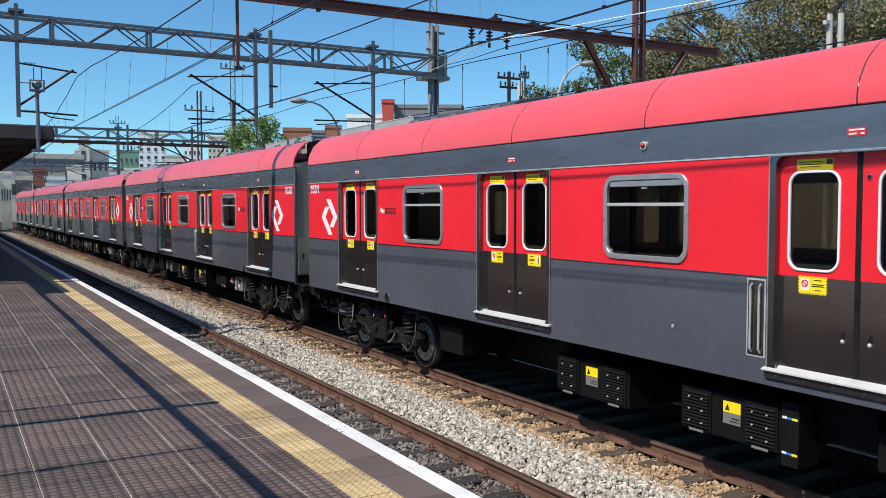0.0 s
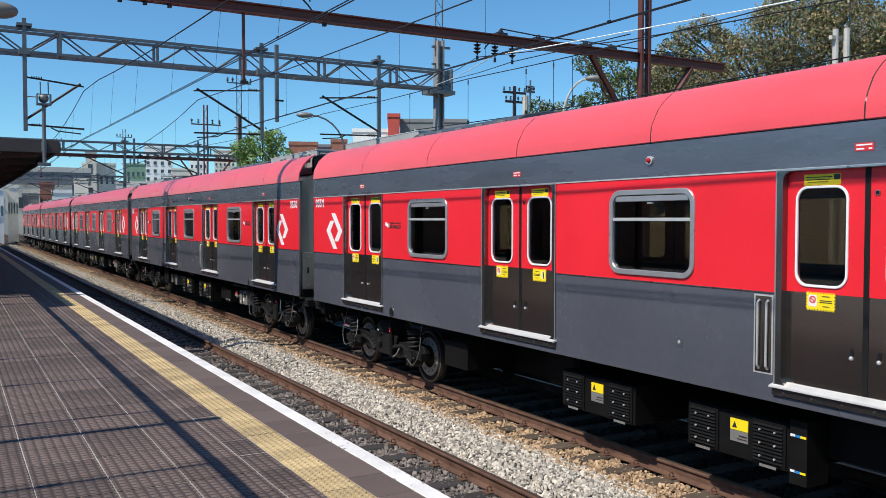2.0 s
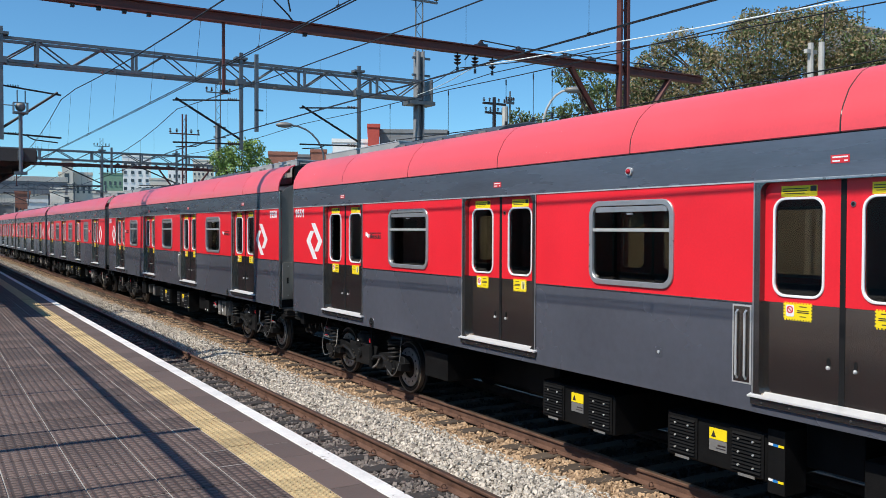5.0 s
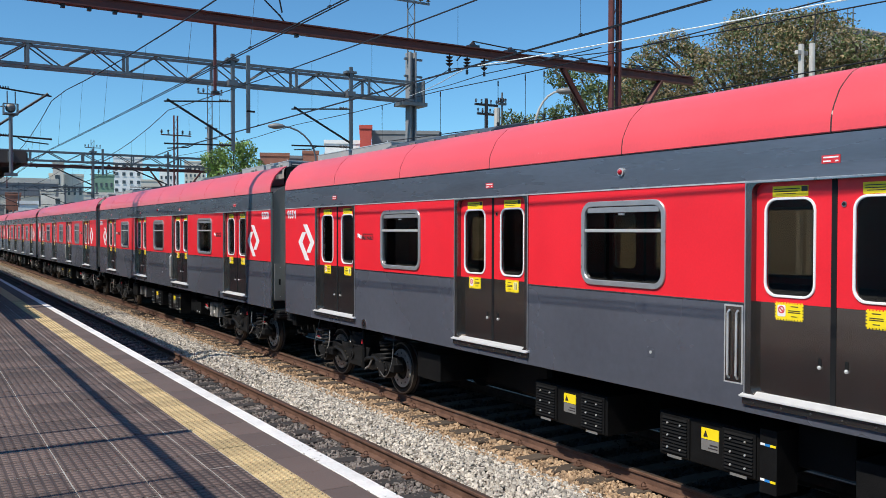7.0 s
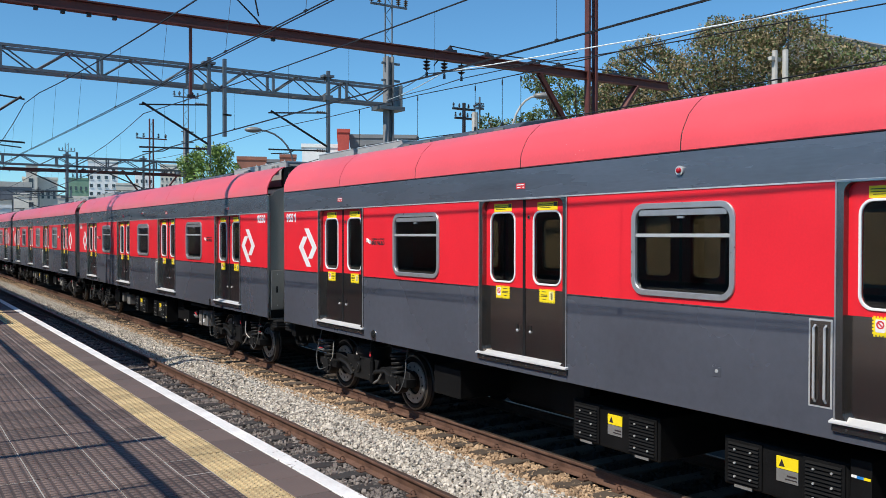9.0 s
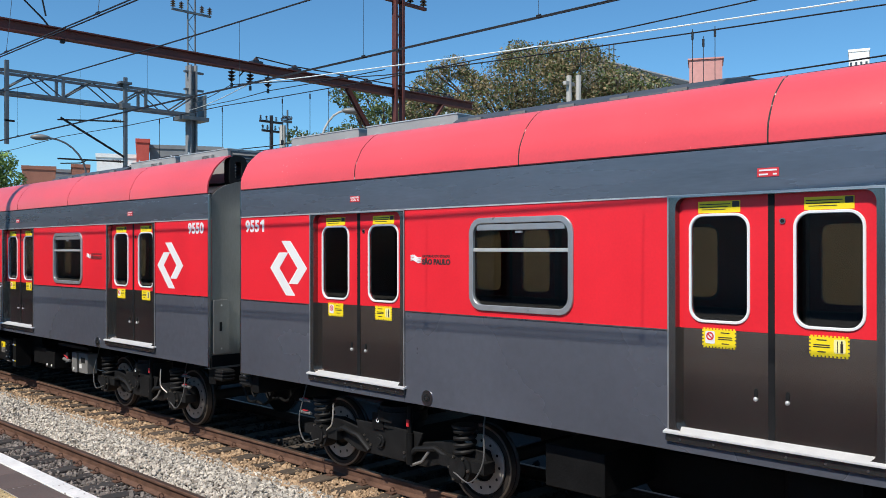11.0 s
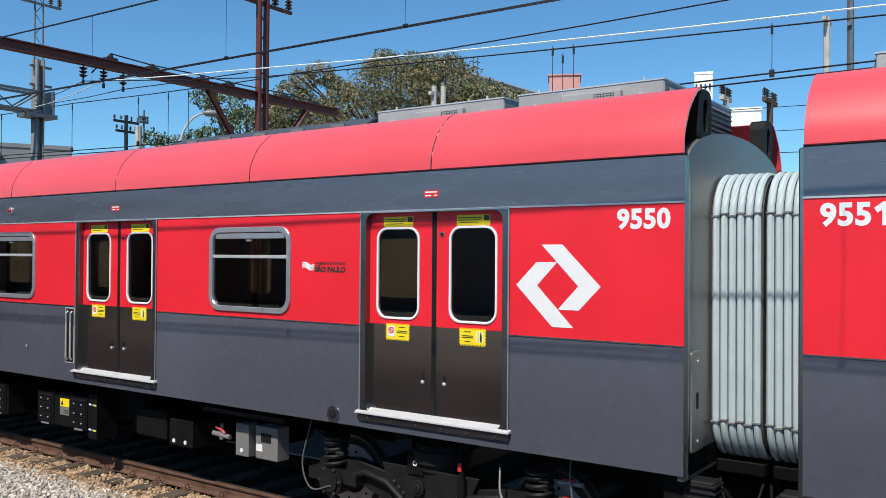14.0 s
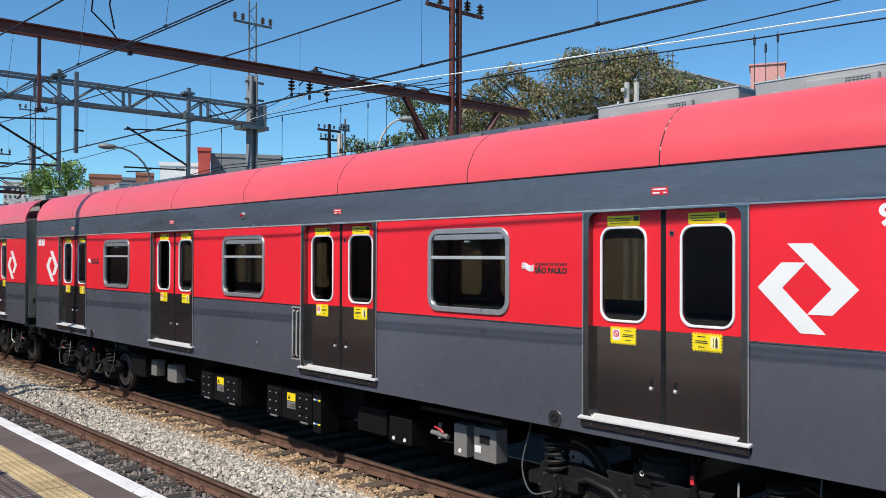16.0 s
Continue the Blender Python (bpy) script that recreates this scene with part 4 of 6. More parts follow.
def disc_mesh():
    bm = bmesh.new()
    n = 36
    frame_plate(bm, [(0.335 * math.cos(2 * math.pi * k / n), 0.335 * math.sin(2 * math.pi * k / n)) for k in range(n)],
                [(0.195 * math.cos(2 * math.pi * k / n), 0.195 * math.sin(2 * math.pi * k / n)) for k in range(n)], -0.135, -0.112)
    return finish("brake_disc", bm, DISC)


def tread_mesh():
    bm = bmesh.new()
    n = 40
    frame_plate(bm, [(0.4455 * math.cos(2 * math.pi * k / n), 0.4455 * math.sin(2 * math.pi * k / n)) for k in range(n)],
                [(0.42 * math.cos(2 * math.pi * k / n), 0.42 * math.sin(2 * math.pi * k / n)) for k in range(n)], -0.137, -0.05)
    return finish("tread", bm, TYRE, smooth=True)


def hole_mesh():
    bm = bmesh.new()
    # black plugs on the disc's face give the dark of its holes
    for k in range(12):
        a = 2 * math.pi * k / 12
        cyl(bm, (-0.134, 0.265 * math.cos(a), 0.265 * math.sin(a)), (-0.1365, 0.265 * math.cos(a), 0.265 * math.sin(a)), 0.017, 8)
    return finish("disc_bolts", bm, BLACK)


WHEEL, DISCM, TREAD, HOLES = wheel_mesh(), disc_mesh(), tread_mesh(), hole_mesh()


def make_wheelset(car, y):
    bm = bmesh.new()
    cyl(bm, (-1.05, 0, 0), (1.05, 0, 0), 0.085, 12)
    axle = part("wheelset", bm, RUSTWHEEL, car, "steel axle with two rusty wheels", smooth=True, at=pose(0, y, 0.445))
    for s in (-1, 1):
        at = pose(s * 0.765, 0, 0, 0, 0, 0 if s < 0 else 180)
        piece("wheel", WHEEL, axle, at)
        piece("tread", TREAD, axle, at)
        piece("brake_disc", DISCM, axle, at)
        tagged(piece("disc_bolts", HOLES, axle, at), kind="stuff")
    return axle


def inverter_box(car, y0, y1, tall, clips):
    """Black traction box: two louvred doors and a plate with two labels."""
    z0, z1 = 0.44, 0.44 + tall
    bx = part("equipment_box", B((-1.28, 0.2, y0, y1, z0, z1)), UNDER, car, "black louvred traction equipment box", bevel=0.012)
    w = y1 - y0
    for a, b in ((y0 + 0.02 * w, y0 + 0.33 * w), (y0 + 0.66 * w, y0 + 0.97 * w)):
        door = part("louvre_door", B((-1.30, -1.28, a, b, z0 + 0.02, z1 - 0.02)), UNDER, bx, bevel=0.004)
        for k in range(11):
            zz = z0 + 0.06 + k * (tall - 0.12) / 10
            bm = bmesh.new()
            extrude(bm, [(-1.318, zz - 0.008), (-1.30, zz + 0.012), (-1.30, zz - 0.006)], "y", a + 0.03, b - 0.03)
            part("louvre", bm, UNDER, bx)
        part("plate", B((-1.304, -1.30, (a + b) / 2 - 0.1, (a + b) / 2 + 0.1, z0 - 0.005, z0 + 0.022)), BOXGREY, bx)
        bm = bmesh.new()
        for k in range(3):
            for q in (0.28, 0.72):
                cyl(bm, (-1.31, a + (b - a) * q, z0 + 0.1 + k * 0.13), (-1.325, a + (b - a) * q, z0 + 0.1 + k * 0.13), 0.011, 6)
        tagged(part("screws", bm, BRIGHT, bx), kind="stuff")
    m = (y0 + y1) / 2 - (0.055 if clips else 0.022)
    part("label", B((-1.288, -1.28, m - 0.112, m + 0.112, z0 + tall * 0.60, z0 + tall * 0.84)), YELLOW, bx, "yellow warning label")
    bm = bmesh.new()
    extrude(bm, [(m + 0.085, z0 + tall * 0.65), (m + 0.025, z0 + tall * 0.65), (m + 0.055, z0 + tall * 0.79)], "x", -1.291, -1.287)
    part("triangle", bm, TEXTDARK, bx)
    part("label", B((-1.288, -1.28, m - 0.112, m + 0.112, z0 + tall * 0.35, z0 + tall * 0.59)), BOXGREY, bx, "grey data label")
    part("print", B((-1.291, -1.287, m - 0.10, m - 0.0, z0 + tall * 0.47, z0 + tall * 0.50), (-1.291, -1.287, m - 0.10, m + 0.02, z0 + tall * 0.41, z0 + tall * 0.43)), TEXTDARK, bx)
    if clips:
        pl = part("side_plate", B((-1.31, -1.0, y0 - 0.22, y0 - 0.03, z0 - 0.08, z1 + 0.06)), UNDER, bx)
        for zz in (z0 + 0.03, z1 - 0.10):
            part("clip_tape", B((-1.316, -1.31, y0 - 0.21, y0 - 0.15, zz, zz + 0.022)), YELLOW, bx)
            part("clip_tape", B((-1.316, -1.31, y0 - 0.09, y0 - 0.04, zz + 0.004, zz + 0.026)), WHITE, bx)
            part("clip_tape", B((-1.316, -1.31, y0 - 0.15, y0 - 0.09, zz + 0.001, zz + 0.023)), BLUEFILM, bx)


def make_car(at):
    car = thing("railway_carriage", "red and dark grey metro carriage with white chevron logos", "railway carriage", "carriages of the train", at)
    part("floor", B((-1.43, 1.43, -HALF, HALF, 1.13, 1.30)), UNDER, car, "dark underframe and floor")
    part("ceiling", B((-1.40, 1.40, -HALF + 0.05, HALF - 0.05, 3.40, 3.48)), CABIN, car)
    for sgn in (-1, 1):
        make_side(car, sgn)
        ys = (-HALF,) + tuple(sorted(DOORS + WINDOWS)) + (HALF,)
        for y0, y1 in zip(ys, ys[1:]):
            part("roof_fairing", fairing_mesh(y0 + 0.008, y1 - 0.008, sgn), ROOF_RED, car, "curved sun-faded red roof fairing", smooth=True)
            seam = fairing_mesh(y0 - 0.008, y0 + 0.008, sgn)
            for v in seam.verts:
                v.co.x -= sgn * 0.004
                v.co.z -= 0.004
            if y0 > -HALF:
                part("seam_strip", seam, SEAM, car)
            else:
                seam.free()
    bm = bmesh.new()
    arch = [(1.44 * math.cos(a * math.pi / 16), 3.50 + 0.46 * math.sin(a * math.pi / 16) ** 0.8) for a in range(17)]
    extrude(bm, arch, "y", -HALF + 0.02, HALF - 0.02)
    part("roof_skin", bm, STEEL, car, "dull stainless inner roof", smooth=True)
    # seats along the far wall
    for y in WINDOWS:
        part("seat", B((0.95, 1.42, y - 1.2, y + 1.2, 1.66, 1.72), (1.34, 1.42, y - 1.2, y + 1.2, 1.72, 2.1)), CABIN, car, bevel=0.02)
    for e in (-1, 1):
        y0, y1 = sorted((e * (HALF - 0.06), e * (HALF - 0.002)))
        bm = bmesh.new()
        extrude(bm, [(-1.47, 1.10), (1.47, 1.10), (1.47, 3.50)] + [(1.47 * math.cos(a * math.pi / 16), 3.52 + 0.47 * math.sin(a * math.pi / 16) ** 0.8) for a in range(1, 16)] + [(-1.47, 3.50)], "y", y0, y1)
        ew = part("end_wall", bm, ENDWALL, car, "bare stainless steel end wall")
        ye = e * HALF
        for s in (-1, 1):
            part("corner_post", B((*sorted((s * 1.455, s * 1.502)), *sorted((ye - e * 0.012, ye + e * 0.03)), 1.12, 3.68)), STEEL, ew, bevel=0.01)
            bm = bmesh.new()
            extrude(bm, [(s * 1.30 + q[0], q[1]) for q in rounded(0, 1.72, 0.26, 0.80, 0.02, 2)], "y", *sorted((ye, ye + e * 0.040)))
            hp = part("hatch", bm, ENDWALL, ew, "flush steel hatch with screws", bevel=0.003)
            for zz in (1.40, 2.04):
                bm = bmesh.new()
                cyl(bm, (s * 1.30, ye + e * 0.040, zz), (s * 1.30, ye + e * 0.048, zz), 0.012, 8)
                part("screw", bm, BRIGHT, hp)
            part("hatch_slot", B((s * 1.31 - 0.02, s * 1.31 + 0.02, *sorted((ye + e * 0.040, ye + e * 0.046)), 1.66, 1.79)), BLACK, hp)
            bm = bmesh.new()
            outer = rounded(s * 0.98, 4.05, 0.30, 0.46, 0.10, 4)
            inner = rounded(s * 0.98, 4.06, 0.12, 0.28, 0.06, 4)
            frame_plate(bm, outer, inner, *sorted((ye - e * 0.16, ye - e * 0.01)))
            for v in bm.verts:
                v.co = (v.co.y, v.co.x, v.co.z)
            part("roof_end_bracket", bm, BLACK, car, "black roof-end bracket with a slot")
            st = part("buffer_block", B((*sorted((s * 1.18, s * 1.38)), *sorted((ye - e * 0.05, ye + e * 0.20)), 0.93, 1.10)), BLACK, ew, bevel=0.015)
            for k in range(3):
                part("rib", B((*sorted((s * 1.17, s * 1.395)), *sorted((ye - e * 0.02, ye + e * 0.215)), 0.95 + k * 0.05, 0.975 + k * 0.05)), BLACK, ew, bevel=0.006)
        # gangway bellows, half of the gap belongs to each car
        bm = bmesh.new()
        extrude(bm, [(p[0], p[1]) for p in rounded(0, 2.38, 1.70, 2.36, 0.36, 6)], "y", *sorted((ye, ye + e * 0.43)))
        # the sleeve's dark colour holds the shade between the folds
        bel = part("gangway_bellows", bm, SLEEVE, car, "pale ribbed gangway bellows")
        for k in range(6):
            bm = bmesh.new()
            yk = ye + e * (0.048 + k * 0.068)
            tube(bm, [(p[0], yk, p[1]) for p in rounded(0, 2.38, 1.73, 2.39, 0.36, 10)], 0.031, 8, closed=True)
            part("fold", bm, BELLOW, bel, smooth=True)
            tk = bmesh.new()
            for s in (-1, 1):
                for zz in (1.50, 3.225):
                    box(tk, *sorted((s * 0.87, s * 0.902)), yk - 0.033, yk + 0.033, zz - 0.008 + 0.02 * (k % 2), zz + 0.004 + 0.02 * (k % 2))
            part("fold_strap", tk, BOXGREY, bel)
        bm = bmesh.new()
        tube(bm, curve([(-0.75, ye + e * 0.05, 1.0), (-0.85, ye + e * 0.14, 0.78), (-0.86, ye + e * 0.25, 0.66), (-0.85, ye + e * 0.36, 0.80), (-0.75, ye + e * 0.41, 1.0)]), 0.012, 6)
        part("jumper_cable", bm, UNDER, car)
        cp = part("coupler", B((-0.20, 0.20, *sorted((ye - e * 0.30, ye + e * 0.43)), 0.62, 0.90)), UNDER, car, "black bar coupler between the carriages", bevel=0.02)
        part("coupler_head", B((-0.30, 0.30, *sorted((ye + e * 0.27, ye + e * 0.43)), 0.55, 0.97)), UNDER, cp, bevel=0.02)
        part("headstock", B((-1.36, 1.36, *sorted((ye - e * 0.22, ye - e * 0.03)), 0.86, 1.12)), UNDER, car, "black headstock beam", bevel=0.01)
        part("gangway_support", B((-0.70, 0.70, *sorted((ye, ye + e * 0.41)), 1.04, 1.15)), UNDER, car, bevel=0.01)
        for xx in (-0.95, -0.55, 0.6):
            bm = bmesh.new()
            tube(bm, curve([(xx, ye - e * 0.02, 0.95), (xx + 0.02, ye + e * 0.12, 0.70), (xx, ye + e * 0.26, 0.60), (xx, ye + e * 0.42, 0.62)]), 0.022, 6)
            part("air_hose", bm, UNDER, car)
        # louvred outer end of the last roof unit
        gy = e * 9.69
        eg = part("end_grille", B((-0.88, 0.92, *sorted((gy, gy + e * 0.012)), 3.96, 4.40)), ROOFDARK, car, "dark louvred end of the roof unit")
        for k in range(8):
            bm = bmesh.new()
            zz = 3.99 + k * 0.05
            extrude(bm, [(gy + e * 0.012, zz + 0.03), (gy + e * 0.040, zz), (gy + e * 0.012, zz - 0.004)], "x", -0.85, 0.89)
            part("louvre", bm, BOXGREY, eg)
        # roof units near the end, dark low covers further in
        for a, b in ((8.22, 9.69), (6.46, 8.06)):
            y0, y1 = sorted((e * a, e * b))
            u = part("air_conditioner", B((-0.93, 0.98, y0, y1, 3.9, 4.435)), ROOFBOX, car, "light grey air-conditioning unit", bevel=0.012)
            yc = (y0 + y1) / 2 - 0.05
            if e < 0:
                part("vent_box", B((-0.99, -0.93, yc - 0.30, yc + 0.30, 4.23, 4.37)), ROOFBOX, u, bevel=0.008)
                mesh = bmesh.new()
                for k in range(7):
                    box(mesh, -0.994, -0.989, yc - 0.24 + k * 0.032, yc - 0.235 + k * 0.032, 4.26, 4.345)
                for k in range(5):
                    box(mesh, -0.994, -0.989, yc - 0.24, yc - 0.048, 4.26 + k * 0.0205, 4.263 + k * 0.0205)
                part("grille", mesh, CABLE, u)
            bm = bmesh.new()
            for q in (0.14, 0.86):
                cyl(bm, (-0.93, y0 + (y1 - y0) * q, 4.30), (-0.975, y0 + (y1 - y0) * q, 4.30), 0.022, 8)
                cyl(bm, (-0.88, y0 + (y1 - y0) * q, 4.43), (-0.88, y0 + (y1 - y0) * q, 4.475), 0.012, 6)
            part("lifting_lugs", bm, BRIGHT, u)
            bm = bmesh.new()
            for q in (0.08, 0.38, 0.57, 0.92):
                cyl(bm, (-0.93, y0 + (y1 - y0) * q, 4.245), (-0.943, y0 + (y1 - y0) * q, 4.245), 0.016, 8)
            tagged(part("screws", bm, BRIGHT, u), kind="stuff")
            part("lid_edge", B((-0.937, 0.987, y0 - 0.006, y1 + 0.006, 4.424, 4.437)), BRIGHT, u)
        y0, y1 = sorted((e * 3.18, e * 6.41))
        bm = bmesh.new()
        extrude(bm, [(-1.06, 4.305), (-0.93, 4.375), (-0.5, 4.455), (0.5, 4.455), (0.93, 4.375), (1.06, 4.305), (1.06, 4.0), (-1.06, 4.0)], "y", y0, y1)
        lo = part("roof_cover", bm, ROOFDARK, car, "low dark grey roof equipment cover", bevel=0.01)
        for k in range(5):
            part("clasp", B((-1.08, -1.03, y0 + 0.3 + k * 0.62, y0 + 0.5 + k * 0.62, 4.29, 4.318)), BOXGREY, lo)
        make_bogie(car, e * 7.37, e)
        # white chevrons, maker's bars
        piece("logo", LOGO, car, on_side(e * 8.958, 2.62, -1.5005))
        sy = 6.39 if e > 0 else -6.16
        bm = bmesh.new()
        for k in range(4):
            tube(bm, [(-1.502, sy + 0.245 - i * 0.028, 2.79 - k * 0.017 + 0.012 * math.sin(i * 1.1) - 0.003 * i) for i in range(7)], 0.0068, 5)
        part("emblem", bm, WHITE, car, "small white wavy emblem")
        lettering("sign_text", "SÃO PAULO", 0.079, TEXTDARK, car, on_side(sy - 0.15, 2.722, -1.501), "dark printed state name", bold=0.0042)
        lettering("sign_text", "GOVERNO DO ESTADO", 0.039, TEXTDARK, car, on_side(sy - 0.15, 2.786, -1.501), bold=0.001)
        bm = bmesh.new()
        yl = e * 6.375
        cyl(bm, (-1.5, yl, 1.232), (-1.51, yl, 1.232), 0.085, 20)
        ls = part("loudspeaker", bm, STEEL, car, "round steel loudspeaker with a dark mouth")
        bm = bmesh.new()
        cyl(bm, (-1.51, yl, 1.232), (-1.514, yl, 1.232), 0.045, 16)
        part("mouth", bm, BLACK, ls)
        bm = bmesh.new()
        cyl(bm, (-1.514, yl, 1.232), (-1.522, yl, 1.232), 0.018, 10)
        part("cone", bm, STEEL, ls)
    for d in DOORS:
        tg = part("door_tag", B((-1.504, -1.5, d - 0.088, d + 0.088, 3.43, 3.50)), PRINTRED, car, "small red door tag")
        part("print", B((-1.506, -1.503, d - 0.072, d + 0.072, 3.475, 3.488), (-1.506, -1.503, d - 0.0, d + 0.072, 3.442, 3.455), (-1.506, -1.503, d - 0.072, d - 0.04, 3.442, 3.455)), WHITE, tg)
    bm = bmesh.new()
    cyl(bm, (-1.5, 0, 3.50), (-1.52, 0, 3.50), 0.048, 16)
    ml = part("marker_lamp", bm, BRIGHT, car, "round door-indicator lamp with a red lens", smooth=True)
    bm = bmesh.new()
    bmesh.ops.create_uvsphere(bm, u_segments=12, v_segments=8, radius=0.03, matrix=pose(-1.522, 0, 3.50))
    part("lens", bm, LAMPRED, ml, smooth=True)
    # recessed grab rail beside the third door, and a small square lock
    gr = part("grab_recess", B((-1.504, -1.499, -1.657, -1.437, 1.394, 2.146)), BRIGHT, car, bevel=0.0)
    part("recess_plate", B((-1.506, -1.5035, -1.640, -1.454, 1.41, 2.13)), DOOR_STEEL, gr)
    for y in (-1.60, -1.50):
        bm = bmesh.new()
        tube(bm, [(-1.505, y, 1.44), (-1.53, y, 1.47), (-1.53, y, 2.065), (-1.505, y, 2.095)], 0.012, 8)
        part("grab_rail", bm, BRIGHT, gr, smooth=True)
    lk = part("lock_plate", B((-1.504, -1.5, -0.515, -0.415, 1.505, 1.615)), BAND, car, bevel=0.0015)
    bm = bmesh.new()
    cyl(bm, (-1.504, -0.465, 1.56), (-1.510, -0.465, 1.56), 0.018, 10)
    part("lock", bm, BRIGHT, lk)
    # equipment under the floor
    inverter_box(car, 0.45, 1.82, 0.47, False)
    inverter_box(car, -1.68, -0.38, 0.47, True)
    part("equipment_box", B((-1.2, 0.6, -3.25, -2.62, 0.52, 0.86)), UNDER, car, bevel=0.01)
    b5 = part("equipment_box", B((-1.26, -0.5, -3.83, -3.38, 0.49, 0.82)), UNDER, car, "small black box with two locks", bevel=0.01)
    b3 = part("valve_box", B((-1.215, -1.06, -4.78, -4.56, 0.51, 0.89)), BOXGREY, car, "light grey control box", bevel=0.008)
    b4 = part("valve_box", B((-1.215, -1.02, -5.26, -4.90, 0.52, 0.90)), BOXGREY, car, "light grey control box with a label", bevel=0.008)
    part("label", B((-1.219, -1.215, -5.02, -4.92, 0.61, 0.69)), WHITE, b4)
    part("dial", B((-1.221, -1.215, -5.16, -5.0, 0.72, 0.82)), BLACK, b4)
    for holder, ys, z in ((b5, (-3.48, -3.70), 0.55), (b3, (-4.67,), 0.58)):
        for y in ys:
            bm = bmesh.new()
            x = -1.26 if holder == b5 else -1.215
            cyl(bm, (x, y, z), (x - 0.008, y, z), 0.026, 10)
            part("lock", bm, WHITE, holder)
    bm = bmesh.new()
    cyl(bm, (-1.2, -4.15, 0.72), (-1.2, -4.45, 0.70), 0.03, 8)
    cyl(bm, (-1.2, -4.3, 0.66), (-1.2, -4.3, 0.85), 0.025, 8)
    tap = part("stop_cock", bm, BOXGREY, car)
    bm = bmesh.new()
    tube(bm, [(-1.22, -4.22, 0.80), (-1.22, -4.34, 0.77), (-1.22, -4.38, 0.74)], 0.014, 6)
    part("lever", bm, PRINTRED, tap)
    part("bracket_rail", B((-1.25, -1.18, -5.4, -4.0, 0.98, 1.03)), BOGIE, car)
    part("equipment_box", B((-1.25, 0.5, 4.25, 4.95, 0.50, 0.92)), UNDER, car, bevel=0.01)
    v1 = part("valve_box", B((-1.20, -1.02, 3.85, 4.08, 0.56, 0.86)), BOXGREY, car, "light grey control box", bevel=0.008)
    v2 = part("valve_box", B((-1.20, -1.02, 2.98, 3.36, 0.52, 0.84)), BOXGREY, car, "light grey control box", bevel=0.008)
    part("equipment_box", B((-1.0, 0.9, -2.5, -1.9, 0.6, 1.1)), UNDER, car, bevel=0.01)
    part("air_tank", B((-0.9, 0.9, 2.0, 2.7, 0.55, 1.1)), UNDER, car, bevel=0.05)
    # unseen boxes added along the far side to keep light out underneath
    for y0, y1 in ((-5.2, -3.1), (-2.9, -0.2), (0.1, 2.6), (2.8, 5.2)):
        part("equipment_box", B((0.95, 1.26, y0, y1, 0.38, 1.12)), UNDER, car, bevel=0.01)
    for y0, y1 in ((-4.2, -2.0), (1.6, 4.4)):
        part("air_reservoir", B((-0.35, 0.55, y0, y1, 0.36, 0.9)), UNDER, car, bevel=0.08)
    for y in AXLES:
        make_wheelset(car, y)
    return car


def one_with_flag(me):
    """The painted numeral one: a broad stem with a slanted flag, as high as the other numerals."""
    lo, hi = min(v.co.y for v in me.vertices), max(v.co.y for v in me.vertices)
    outline = ((0.004, lo), (0.054, lo), (0.054, hi), (0.012, hi), (-0.048, hi - 0.042), (-0.026, hi - 0.078), (0.004, hi - 0.057))
    me.clear_geometry()
    n = len(outline)
    faces = [list(range(n)), list(range(2 * n - 1, n - 1, -1))] + [[i, i + n, (i + 1) % n + n, (i + 1) % n] for i in range(n)]
    me.from_pydata([(x, y, 0.0015) for x, y in outline] + [(x, y, -0.0015) for x, y in outline], [], faces)
    me.update()


LOGO = logo_mesh()
CAR_Y = [7.11, 28.15, 49.19, 70.23, 91.27]
cars = [make_car(pose(TRAIN_TRACK, CAR_Y[0], RAIL))]
for y in CAR_Y[1:]:
    cars.append(copy_thing(cars[0], pose(TRAIN_TRACK, y, RAIL)))
for o in [o for o in cars[0].children if o.name.split(".")[0] == "valve_box" and o.data.vertices[0].co.y > 0]:
    bpy.data.objects.remove(o)
for car, e, num in ((cars[0], 1, "9551"), (cars[1], -1, "9550")):
    for i, ch in enumerate(num):
        digit = lettering("digit", ch, 0.219, WHITE, car, on_side(e * (HALF - 0.345) - (i - 1.5) * 0.115, 3.176, -1.5012), "white painted digit of the carriage number", bold=0.0085)
        if ch == "1":
            one_with_flag(digit.data)
tag = min((o for o in cars[0].children if o.name.split(".")[0] == "door_tag"), key=lambda o: -o.data.vertices[0].co.y)
for o in list(tag.children):
    bpy.data.objects.remove(o)
lettering("tag_text", "CARRO 9551", 0.029, WHITE, tag, on_side(7.606, 3.482, -1.5045), bold=0.001, depth=0.0006)
lettering("tag_text", "PORTA   05", 0.029, WHITE, tag, on_side(7.606, 3.450, -1.5045), bold=0.001, depth=0.0006)
for car in cars[1:]:
    for k in range(4):
        part("number_bar", B((-1.502, -1.5, HALF - 0.12 - k * 0.12 - 0.09, HALF - 0.12 - k * 0.12, 3.10, 3.255)), WHITE, car)


# ---- overhead line ----
def insulator(bm, p, up=1, size=1.0):
    """A pile of porcelain sheds on a pin."""
    x, y, z = p
    cyl(bm, (x, y, z), (x, y, z + up * 0.34 * size), 0.022 * size, 6)
    for k in range(3):
        cyl(bm, (x, y, z + up * (0.08 + 0.085 * k) * size), (x, y, z + up * (0.13 + 0.085 * k) * size), 0.10 * size, 10, 0.045 * size)


